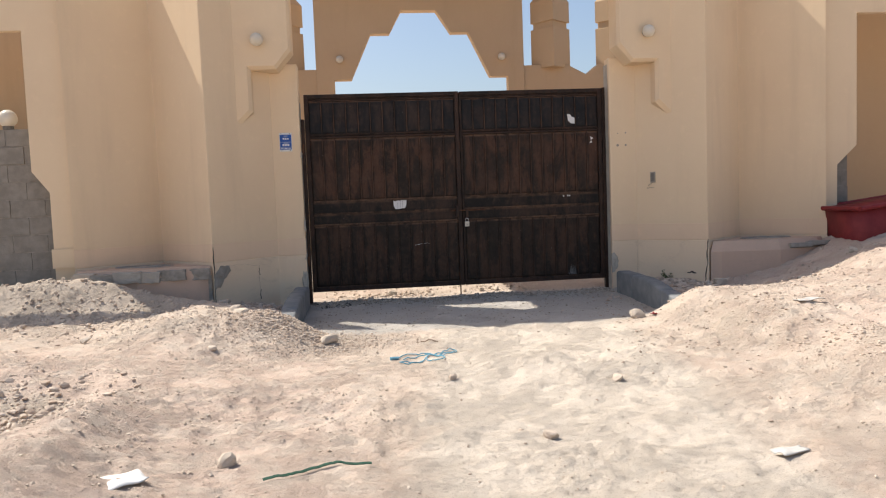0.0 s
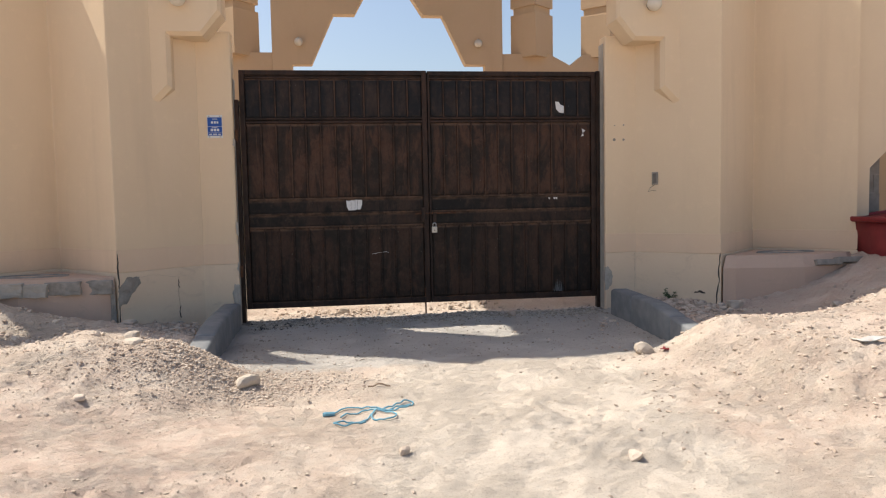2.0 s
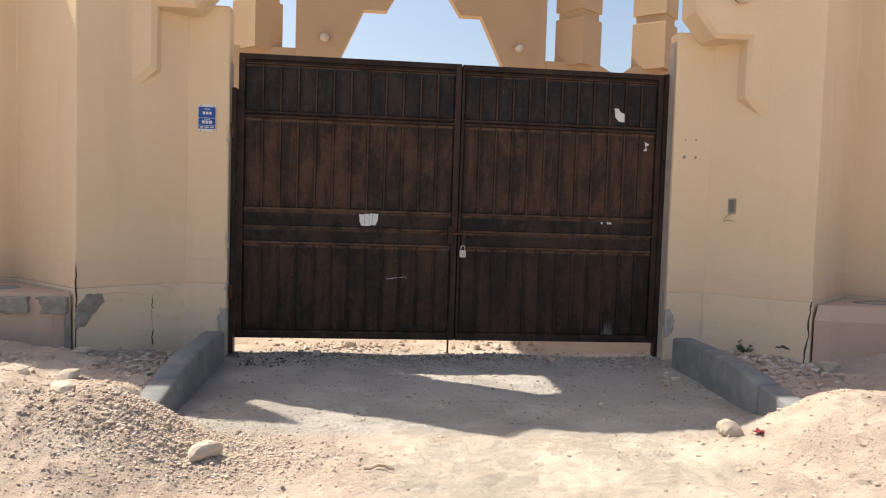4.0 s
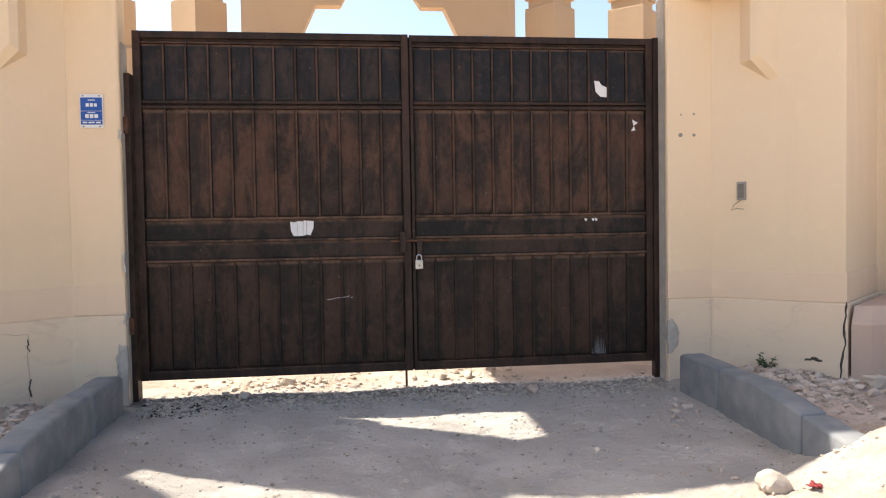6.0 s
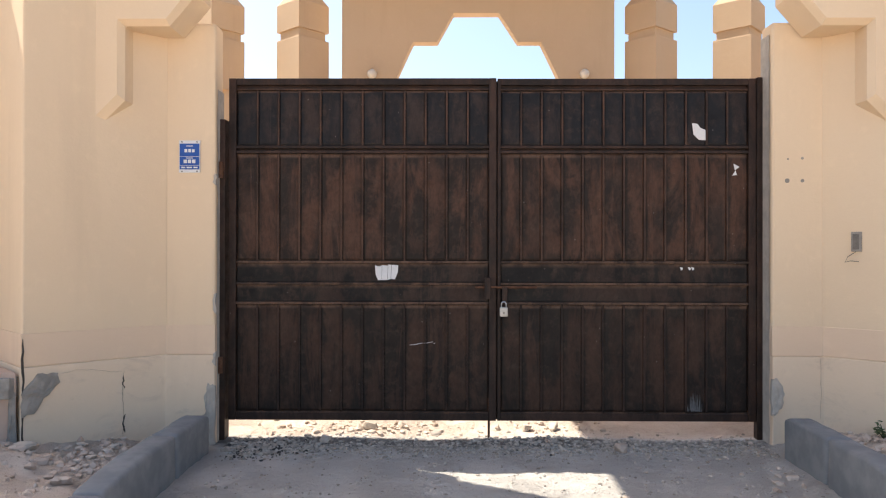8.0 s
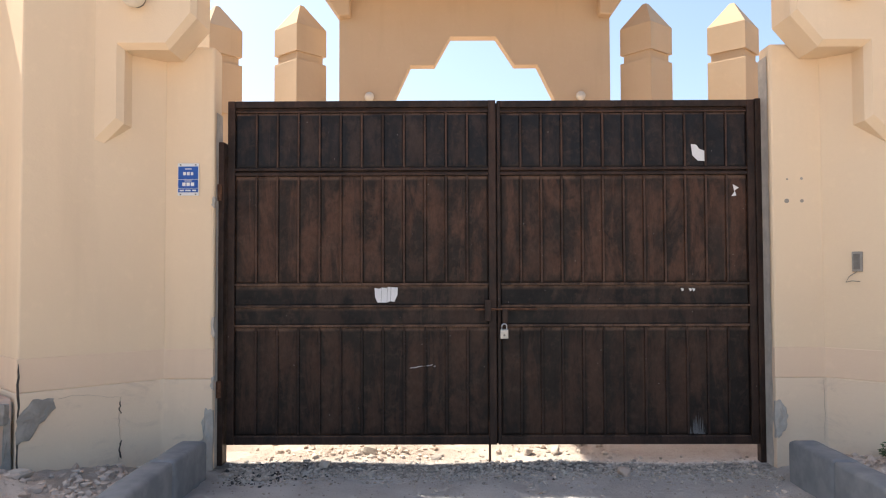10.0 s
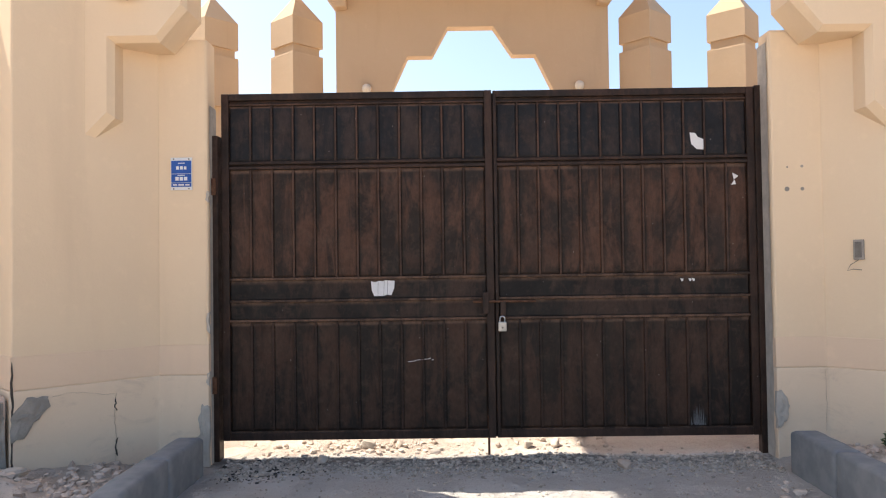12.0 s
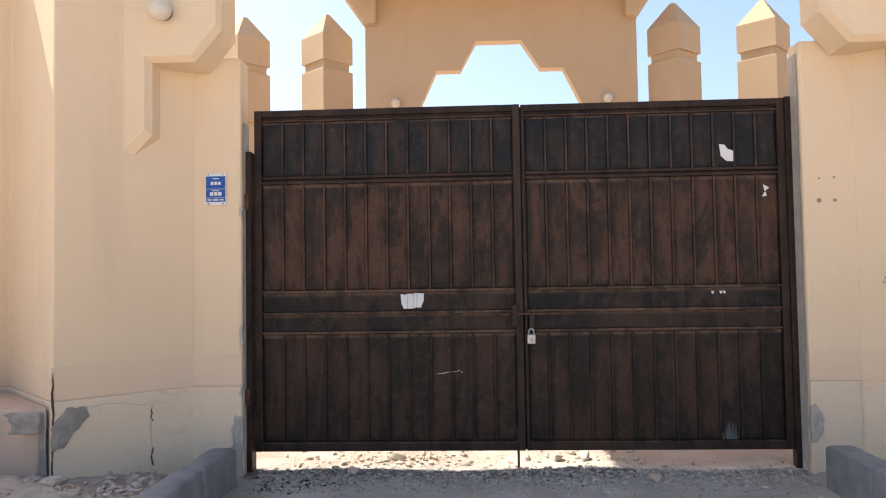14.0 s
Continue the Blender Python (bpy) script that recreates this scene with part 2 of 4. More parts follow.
STAIN = simple("chalk_stain", (0.17, 0.165, 0.16), (0.10, 0.095, 0.09), 60, 0.9)


# ---- mesh helpers ----
def finish(bm, name, mat, smooth=False):
    bmesh.ops.recalc_face_normals(bm, faces=bm.faces)
    me = bpy.data.meshes.new(name)
    bm.to_mesh(me)
    bm.free()
    for m in mat if isinstance(mat, (list, tuple)) else [mat]:
        me.materials.append(m)
    if smooth:
        for p in me.polygons:
            p.use_smooth = True
    return me


def thing(name, bm, mat, label="", category="", group="", kind="", smooth=False):
    return tagged(new(name, finish(bm, name, mat, smooth)), label, category, group, kind)


def part(name, bm, mat, parent, label="", smooth=False):
    ob = new(name, finish(bm, name, mat, smooth))
    ob.parent = parent
    return tagged(ob, label)


def root(name, label, category, group="", kind="", at=(0, 0, 0)):
    ob = new(name)
    ob.location = at
    return tagged(ob, label, category, group, kind)


def box(bm, x0, x1, y0, y1, z0, z1, bevel=0.0):
    r = bmesh.ops.create_cube(bm, size=1)
    bmesh.ops.scale(bm, vec=(x1 - x0, y1 - y0, z1 - z0), verts=r["verts"])
    bmesh.ops.translate(bm, vec=((x0 + x1) / 2, (y0 + y1) / 2, (z0 + z1) / 2), verts=r["verts"])
    if bevel:
        edges = list({e for v in r["verts"] for e in v.link_edges})
        bmesh.ops.bevel(bm, geom=edges, offset=bevel, segments=2, affect="EDGES", profile=0.5)
    return bm


def boxed(*a, **k):
    return box(bmesh.new(), *a, **k)


def prism(bm, pts, axis, a, b):
    """Extrude a flat outline along z (plan points x, y) or y (points x, z) or x (points y, z)."""
    def place(p, h):
        return {"z": (p[0], p[1], h), "y": (p[0], h, p[1]), "x": (h, p[0], p[1])}[axis]
    lo = [bm.verts.new(place(p, a)) for p in pts]
    hi = [bm.verts.new(place(p, b)) for p in pts]
    n = len(pts)
    faces = [bm.faces.new(lo), bm.faces.new(hi)]
    faces += [bm.faces.new((lo[i], lo[(i + 1) % n], hi[(i + 1) % n], hi[i])) for i in range(n)]
    bmesh.ops.recalc_face_normals(bm, faces=faces)
    return bm


def bevelled(bm, offset, segments=2, angle=20):
    edges = [e for e in bm.edges if len(e.link_faces) == 2 and e.calc_face_angle(0) > radians(angle)]
    bmesh.ops.bevel(bm, geom=edges, offset=offset, segments=segments, affect="EDGES", profile=0.5, clamp_overlap=True)
    return bm


def tube(bm, pts, radius, sides=8):
    rings = []
    for i, p in enumerate(pts):
        p = Vector(p)
        d = (Vector(pts[min(i + 1, len(pts) - 1)]) - Vector(pts[max(i - 1, 0)])).normalized()
        q = d.to_track_quat("Z", "Y")
        rings.append([bm.verts.new(p + q @ Vector((radius * math.cos(2 * math.pi * k / sides), radius * math.sin(2 * math.pi * k / sides), 0))) for k in range(sides)])
    for a, b in zip(rings, rings[1:]):
        for k in range(sides):
            bm.faces.new((a[k], a[(k + 1) % sides], b[(k + 1) % sides], b[k]))
    bm.faces.new(rings[0])
    bm.faces.new(rings[-1])
    return bm


def smoothstep(a, b, x):
    t = min(1.0, max(0.0, (x - a) / (b - a)))
    return t * t * (3 - 2 * t)


def mirrored(pts, side):
    return [(side * x, y) for x, y in pts]


# ---- ground ----
def bump_at(x, y, cx, cy, rx, ry, h):
    d = ((x - cx) / rx) ** 2 + ((y - cy) / ry) ** 2
    return h * math.exp(-d)


def ground_height(x, y, rough=True):
    inside = smoothstep(2.2, 2.0, abs(x + 0.02)) * smoothstep(-2.9, -2.2, y)
    out = 1 - inside
    z = -0.09 * smoothstep(-3.4, -6.0, y) * smoothstep(2.5, 0.5, abs(x))
    right = 0.10 * smoothstep(1.9, 2.6, x) + 0.62 * smoothstep(2.9, 5.4, x) * smoothstep(-6.5, -1.6, y)
    right += 0.19 * smoothstep(1.45, 2.3, x) * smoothstep(-1.8, -2.5, y) * smoothstep(-5.2, -2.8, y)
    right += bump_at(x, y, 2.02, -2.72, 0.4, 0.38, 0.17)
    right += 0.10 * smoothstep(1.5, 3.5, x) * smoothstep(-2.0, -4.0, y)
    z += right * smoothstep(-10.5, -6.0, y) * max(out, smoothstep(-1.85, -2.4, y) * smoothstep(1.4, 1.9, x))
    left = (0.20 * smoothstep(-1.6, -2.35, x) * smoothstep(-1.35, -1.9, y) + bump_at(x, y, -2.1, -2.75, 0.4, 0.35, 0.12)) * smoothstep(-3.6, -2.6, y) * smoothstep(-3.9, -2.7, x)
    z += left * max(out, smoothstep(-2.0, -2.5, y) * smoothstep(-1.45, -1.95, x))
    z += 0.12 * smoothstep(-2.0, -3.2, x) * smoothstep(-9.0, -4.0, y)
    z += bump_at(x, y, -4.4, -1.24, 0.75, 0.30, 0.33) * out
    z += bump_at(x, y, -5.4, -1.24, 0.9, 0.30, 0.29) * out
    z += bump_at(x, y, -3.4, -1.25, 0.7, 0.4, 0.10) * out
    z += bump_at(x, y, -4.5, -4.6, 2.0, 2.2, 0.08)
    z += bump_at(x, y, -2.75, -6.75, 0.75, 0.6, 0.15)
    z += bump_at(x, y, -3.9, -6.3, 0.7, 0.8, 0.12)
    z -= bump_at(x, y, -3.45, -5.05, 0.42, 0.5, 0.15)
    z += 0.13 * math.exp(-((x + 2.86) / 0.24) ** 2) * smoothstep(-4.6, -5.3, y) * smoothstep(-7.2, -6.4, y)
    z += bump_at(x, y, 2.55, -4.75, 0.4, 0.35, 0.05)
    z += 0.03 * smoothstep(0.05, 0.5, y)
    z -= 0.0115 * max(0.0, -1.0 - max(y, -11.0))
    p = Vector((x, y, 0))
    if not rough:
        z += 0.05 * noise.noise(p * 0.8) + 0.03 * noise.noise(p * 0.3)
    else:
        k = 0.35 + 0.65 * out
        if y > 0.3:
            k *= 0.6
        z += k * 0.055 * noise.noise(p * 1.1)
        z += k * 0.024 * noise.noise(p * 3.1 + Vector((7, 1, 0)))
        z += k * 0.015 * noise.noise(p * 7.3 + Vector((3, 9, 0)))
        z += (0.3 + 0.7 * k) * 0.014 * noise.noise(p * 15.0 + Vector((5, 2, 0)))
        z += (0.3 + 0.7 * k) * 0.007 * noise.noise(p * 31.0)
        crust = smoothstep(-0.15, 0.45, noise.noise(p * 0.9 + Vector((11, 4, 0))) + 0.25 * (x < -1.2) + 0.2 * (x > 2.0)) * out
        z += 0.7 * crust * (0.055 * abs(noise.noise(p * 5.1 + Vector((2, 2, 0)))) + 0.04 * abs(noise.noise(p * 10.3)) + 0.022 * abs(noise.noise(p * 21.0)))
    return z


def spread(lo, hi, step, far):
    mid = list(np.arange(lo, hi + step / 2, step))
    up, down, d = [], [], step
    x = hi
    while x < far:
        d *= 1.14
        x += d
        up.append(x)
    x, d = lo, step
    while x > -far:
        d *= 1.14
        x -= d
        down.append(x)
    return down[::-1] + mid + up


def build_ground():
    xs, ys = spread(-6.0, 6.0, 0.03, 900), spread(-9.6, 0.9, 0.03, 900)
    verts, tar, apron, rubble, trod, pink = [], [], [], [], [], []
    for y in ys:
        for x in xs:
            near = -6.1 < x < 6.1 and -9.8 < y < 1.0
            z = ground_height(x, y, near) if -60 < x < 60 and -60 < y < 30 else 0.0
            verts.append((x, y, z))
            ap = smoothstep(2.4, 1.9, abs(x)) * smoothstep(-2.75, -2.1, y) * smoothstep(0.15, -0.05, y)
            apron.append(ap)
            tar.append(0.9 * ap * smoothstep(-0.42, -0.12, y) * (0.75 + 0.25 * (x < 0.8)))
            r = max(bump_at(x, y, -1.8, -2.7, 0.6, 0.3, 0.8), bump_at(x, y, -4.3, -1.4, 1.6, 0.6, 1.0), bump_at(x, y, 2.6, -0.8, 0.7, 0.6, 1.0),
                    bump_at(x, y, -3.5, -5.0, 0.42, 0.5, 1.0), bump_at(x, y, 1.9, -3.6, 1.0, 1.0, 0.45), bump_at(x, y, 2.55, -4.75, 0.35, 0.3, 0.6), bump_at(x, y, -2.4, -0.9, 0.5, 0.7, 1.0))
            rubble.append(r)
            pink.append(smoothstep(-0.6, -2.4, x) * smoothstep(-2.6, -4.0, y) + 0.7 * smoothstep(1.6, 3.2, x))
            trod.append(smoothstep(1.5, 0.5, abs(x - 0.3 - 0.1 * (y + 3))) * smoothstep(-1.5, -2.6, y))
    n = len(xs)
    faces = [(j * n + i, j * n + i + 1, (j + 1) * n + i + 1, (j + 1) * n + i) for j in range(len(ys) - 1) for i in range(n - 1)]
    me = bpy.data.meshes.new("ground")
    me.from_pydata(verts, [], faces)
    for key, vals in (("tar", tar), ("apron", apron), ("rubble", rubble), ("trod", trod), ("pink", pink)):
        me.attributes.new(key, "FLOAT", "POINT").data.foreach_set("value", vals)
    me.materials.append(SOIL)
    for p in me.polygons:
        p.use_smooth = True
    tagged(new("ground", me), "dusty pale sand ground with loose rubble banks", "ground", "", "structure")


build_ground()


# ---- gate front: piers, towers, arch ----
TOP = 5.4
JAMB = {-1: 2.05, 1: 2.012}
CREASE = {-1: 2.40, 1: 2.37}
CORNER = {-1: 3.095, 1: 3.055}
FRONT, VALLEY, OUTER = -0.80, 3.86, 4.68


def tower_outline(side):
    """The plan of one tower: pier crease, front corner, valley fold, outer corner."""
    return [(CREASE[side], 0.15), (CREASE[side], -0.16), (CORNER[side], FRONT), (VALLEY, -0.06), (OUTER, -0.77), (OUTER, 0.15)]


def plinth_outline(grow, side):
    """The plan of pier and tower, grown outwards for the plinth band."""
    j, c, f = JAMB[side] - 0.003, CREASE[side], CORNER[side]
    return [(j, 0.03), (j, -0.16 - grow), (c + 0.4 * grow, -0.16 - grow), (f, FRONT - 1.35 * grow), (f + 1.3 * grow, FRONT), (VALLEY, -0.06 - 1.3 * grow), (OUTER, -0.77 - 1.2 * grow), (OUTER, 0.03)]


def build_front(side, word):
    wall = root("wall_" + word, "cream plastered gate tower with angular folds", "wall", "", "structure")
    bm = prism(bmesh.new(), mirrored(tower_outline(side), side), "z", -0.3, 4.38)
    part("tower", bevelled(bm, 0.012), PLASTER, wall)
    c, f = CREASE[side], CORNER[side]
    fin = [(c, 0.15), (c, -0.16), (f, FRONT), (f + 0.19, FRONT + 0.19), (f + 0.19, 0.15)]
    part("tower_top", prism(bmesh.new(), mirrored(fin, side), "z", 4.38, TOP if side < 0 else 4.8), PLASTER, wall)
    fin = [(4.70, 0.05), (4.70, -0.525), (5.6, -0.525), (5.6, 0.05)]
    bm = prism(bmesh.new(), mirrored(fin, side), "z", 3.6, 5.1 if side < 0 else 6.2)
    if side < 0:
        top = [f for f in bm.faces if all(v.co.z > 5 for v in f.verts)]
        tip = bmesh.ops.extrude_face_region(bm, geom=top)["geom"]
        for v in (g for g in tip if isinstance(g, bmesh.types.BMVert)):
            v.co = Vector((-5.02, -0.12, 6.55)) + 0.04 * (v.co - Vector((-5.15, -0.24, 5.1)))
        bmesh.ops.delete(bm, geom=[f for f in top if f.is_valid], context="FACES_ONLY")
    part("tower_top", bm, PLASTER, wall)
    pier = [(JAMB[side], 0.03), (JAMB[side], -0.16), (2.42, -0.16), (2.42, 0.03)]
    bm = prism(bmesh.new(), mirrored(pier, side), "z", -0.3, 3.08)
    part("pier", bevelled(bm, 0.02), PLASTER, wall)
    bm = prism(bmesh.new(), mirrored(plinth_outline(0.016, side), side), "z", -0.3, 0.649)
    part("plinth", bevelled(bm, 0.008), PLASTER_PLINTH, wall)
    bm = prism(bmesh.new(), mirrored(plinth_outline(0.009, side), side), "z", 0.653, 0.866)
    part("plinth_band", bevelled(bm, 0.004), PLASTER_BAND, wall)
    # stepped portal block with bevelled edges, proud of the pier
    out = [(2.085, 5.9), (2.085, 3.185), (2.275, 2.965), (2.585, 2.965), (2.585, 2.45), (2.80, 2.235), (2.95, 2.235), (2.95, 5.9)]
    inn = [(2.115, 5.9), (2.115, 3.215), (2.287, 3.003), (2.622, 3.003), (2.622, 2.485), (2.83, 2.275), (2.95, 2.275), (2.95, 5.9)]
    shift = 0.055 if side > 0 else 0.0
    bm = bmesh.new()
    rings = [[bm.verts.new((side * (x - shift), y, z)) for x, z in ring] for ring, y in ((out, -0.17), (out, -0.455), (inn, -0.5))]
    for a, b in zip(rings, rings[1:]):
        for i in range(len(a)):
            j = (i + 1) % len(a)
            bm.faces.new((a[i], a[j], b[j], b[i]))
    bm.faces.new(rings[-1])
    bm.faces.new(rings[0])
    part("portal_block", bevelled(bm, 0.018), PLASTER, wall)
    return wall


WALL_L = build_front(-1, "left")
WALL_R = build_front(1, "right")

# lintel and canopy roof over the gateway
bm = prism(bmesh.new(), [(-2.1, 4.02), (2.05, 4.02), (2.05, 5.9), (-2.1, 5.9)], "y", -0.48, -0.17)
thing("lintel", bm, PLASTER, "cream plastered lintel high over the gateway", "lintel", kind="structure")
bm = boxed(-2.54, 3.2, -0.165, 3.2, 5.55, 5.8)
thing("canopy_roof", bm, PLASTER_BOUNCE, "flat plastered canopy roof behind the gateway arch", "roof", kind="structure")


def build_niche_wall(side, word):
    """The wall beside the tower, with a stepped opening partly filled with cement blocks."""
    wall = root("wall_niche_" + word, "cream plastered wall with a stepped opening", "wall", "", "structure")
    y0, y1 = -0.70, -0.60
    edge, head, top = (5.115, 3.42, 4.05) if side < 0 else (5.14, 3.49, TOP)
    pts = [(4.685, -0.3), (4.685, top), (14.0, top), (14.0, -0.3), (7.95, -0.3), (7.95, 1.5), (7.7, 1.8), (7.7, head), (edge, head), (edge, 1.8), (4.93 if side < 0 else 4.87, 1.55), (4.93 if side < 0 else 4.87, -0.3)]
    bm = prism(bmesh.new(), mirrored(pts, side), "y", y0, y1)
    part("facing", bm, PLASTER, wall)
    bm = prism(bmesh.new(), mirrored([(4.69, 0.66), (4.69, 0.885), (4.945, 0.885), (4.945, 0.66)], side), "y", y0 - 0.03, y1)
    part("plinth_band", bm, PLASTER, wall)
    bm = boxed(min(side * 4.9, side * 14), max(side * 4.9, side * 14), 0.9, 1.1, -0.3, TOP)
    part("inner_wall", bm, PLASTER_BOUNCE, wall)
    return wall


NICHE_L = build_niche_wall(-1, "left")
NICHE_R = build_niche_wall(1, "right")


# ---- courtyard gatehouse and crenellated wall behind ----
def build_gatehouse():
    house = root("gatehouse", "plastered inner gateway with a stepped arch, coloured ochre by bounce light", "gatehouse", "", "structure")
    pts = [(-2.28, -0.2), (-2.28, 7.2), (2.58, 7.2), (2.58, -0.2), (2.19, -0.2), (2.19, 4.12), (1.77, 4.12), (1.276, 5.143), (0.865, 5.143), (0.527, 5.66), (-0.283, 5.66), (-0.57, 5.143), (-1.005, 5.143), (-1.48, 4.11), (-1.87, 4.11), (-1.87, -0.2)]
    part("arch_wall", bevelled(prism(bmesh.new(), pts, "y", 7.56, 7.81), 0.012), PLASTER_BOUNCE, house)
    for s in (-1, 1):
        pts = [(0.15 + s * 2.21, 6.0), (0.15 + s * 2.42, 5.98), (0.15 + s * 2.86, 6.62), (0.15 + s * 2.86, 7.4), (0.15 + s * 2.21, 7.4)]
        part("corner_bracket", bevelled(prism(bmesh.new(), pts, "y", 7.36, 7.82), 0.03), PLASTER_BOUNCE, house)
    part("cornice", boxed(-2.75, 3.05, 6.5, 7.56, 6.55, 7.7), PLASTER_BOUNCE, house)
    part("roof", boxed(-2.28, 2.58, 7.812, 10.2, 6.55, 7.7), PLASTER_BOUNCE, house)
    for x in (-1.73, 2.035):
        lamp = root("wall_lamp", "small opal globe wall lamp on bounce-tinted ochre plaster", "lamp", "inner arch lamps", at=(x, 7.56, 4.56))
        bm = bmesh.new()
        bmesh.ops.create_uvsphere(bm, u_segments=20, v_segments=12, radius=0.085)
        bmesh.ops.translate(bm, vec=(0, -0.075, 0), verts=bm.verts)
        part("globe", bm, GLOBE, lamp, "", True)
        part("base", tube(bmesh.new(), [(0, 0, 0), (0, -0.03, 0)], 0.06, 14), PLASTER_BOUNCE, lamp)


def merlon(bm, x, y, turn, z0, zt, h):
    """A square post with a groove near the top and a pyramid cap."""
    w = h / 2
    rings = [(z0, w), (5.19, w), (5.215, w * 0.99), (5.215, w * 0.86), (5.365, w * 0.86), (5.365, w), (5.85, w)]
    q = Matrix.Rotation(radians(turn), 3, "Z")
    loops = []
    for z, r in rings:
        loops.append([bm.verts.new(Vector((x, y, z)) + q @ Vector((a * r, b * r, 0))) for a, b in ((-1, -1), (1, -1), (1, 1), (-1, 1))])
    for a, b in zip(loops, loops[1:]):
        for k in range(4):
            bm.faces.new((a[k], a[(k + 1) % 4], b[(k + 1) % 4], b[k]))
    tip = [bm.verts.new(Vector((x, y, zt)) + q @ Vector((a * 0.04, b * 0.04, 0))) for a, b in ((-1, -1), (1, -1), (1, 1), (-1, 1))]
    for k in range(4):
        bm.faces.new((loops[-1][k], loops[-1][(k + 1) % 4], tip[(k + 1) % 4], tip[k]))
    bm.faces.new(tip)
    bm.faces.new(loops[0])
    return bm


build_gatehouse()
YARD = root("yard_wall", "plastered yard wall with square merlons, coloured ochre by bounce light", "wall", "", "structure")
part("wall_body", boxed(-16, -2.28, 7.60, 8.0, -0.2, 4.36), PLASTER_BOUNCE, YARD)
part("wall_body", prism(bmesh.new(), [(2.58, -0.2), (2.58, 4.36), (3.6, 4.38), (4.1, 4.12), (4.4, 4.36), (16, 4.36), (16, -0.2)], "y", 7.60, 8.0), PLASTER_BOUNCE, YARD)
for x, turn, size in ((-4.56, 48, 0.665), (-3.02, 48, 0.665), (3.285, -50, 0.655), (4.87, -42, 0.68), (-6.1, 48, 0.665), (6.4, -42, 0.665)):
    part("merlon", bevelled(merlon(bmesh.new(), x, 7.78, turn, 4.3, 6.31, size), 0.012), PLASTER_BOUNCE, YARD)

# ---- planters between the folds ----
def build_planter(side, word):
    pl = root("planter", "broken concrete planter ledge with dirty top between tower folds", "planter", "planters at the towers")
    f = CORNER[side] + 0.02
    pts = [(f, FRONT - 0.03), (f + 0.12, -0.88), (3.92, -0.99), (4.52, -0.92), (4.67, -0.78), (VALLEY, -0.08)]
    bm = bmesh.new()
    zm, zt, inset = (0.555, 0.62, 0.97) if side < 0 else (0.50, 0.63, 0.86)
    low = [bm.verts.new((side * x, y, -0.3)) for x, y in pts]
    mid = [bm.verts.new((side * x, y, zm)) for x, y in pts]
    cx, cy = 3.9, -0.5
    hi = [bm.verts.new((side * (cx + (x - cx) * (0.5 + inset / 2)), cy + (y - cy) * inset, zt)) for x, y in pts]
    n = len(pts)
    for a, b in ((low, mid), (mid, hi)):
        for i in range(n):
            bm.faces.new((a[i], a[(i + 1) % n], b[(i + 1) % n], b[i]))
    bm.faces.new(hi)
    bm.faces.new(low)
    part("body", bevelled(bm, 0.015), PLASTER_PLANTER, pl)
    ring = [(side * (3.95 + 0.3 * math.cos(a) * 1.1), -0.58 + 0.12 * math.sin(a), zt + 0.002) for a in np.linspace(0, 2 * math.pi, 24)]
    part("hole_rim", tube(bmesh.new(), ring, 0.012, 6), CONCRETE, pl)
    return pl


build_planter(-1, "left")
build_planter(1, "right")


# ---- kerbs ----
def build_kerb(side):
    kerb = root("kerb", "dark blue-grey painted concrete kerb, dusty and chipped", "kerb", "kerbs beside the drive", kind="structure")
    x0, x1 = (1.955, 2.125) if side > 0 else (2.015, 2.185)
    y = -0.46 if side > 0 else -0.38
    for length in (0.62, 0.95, 0.5):
        a, b = sorted((side * x0, side * x1))
        bm = boxed(a, b, y - length + 0.008, y, -0.15, 0.285 if side > 0 else 0.268, 0.022)
        long = [e for e in bm.edges if abs(e.verts[0].co.y - e.verts[1].co.y) > 0.3]
        bmesh.ops.subdivide_edges(bm, edges=long, cuts=14, use_grid_fill=True)
        for v in bm.verts:
            v.co.x += 0.03 * (v.co.y + 0.5) * (side > 0)
            v.co += 0.005 * noise.noise_vector(v.co * 4) + 0.003 * noise.noise_vector(v.co * 17)
            if v.co.z > 0.0:
                v.co.z -= 0.10 * smoothstep(-1.4, -2.5, v.co.y)
                if y > -0.5:
                    v.co.z -= 0.3 * max(0, v.co.y - y + 0.08)
        part("kerb_stone", bm, KERB, kerb, "", True)
        y -= length


build_kerb(-1)
build_kerb(1)


# ---- the gate ----
def leaf_ribs(x0, x1, n):
    return [x0 + (x1 - x0) * i / n for i in range(1, n)]


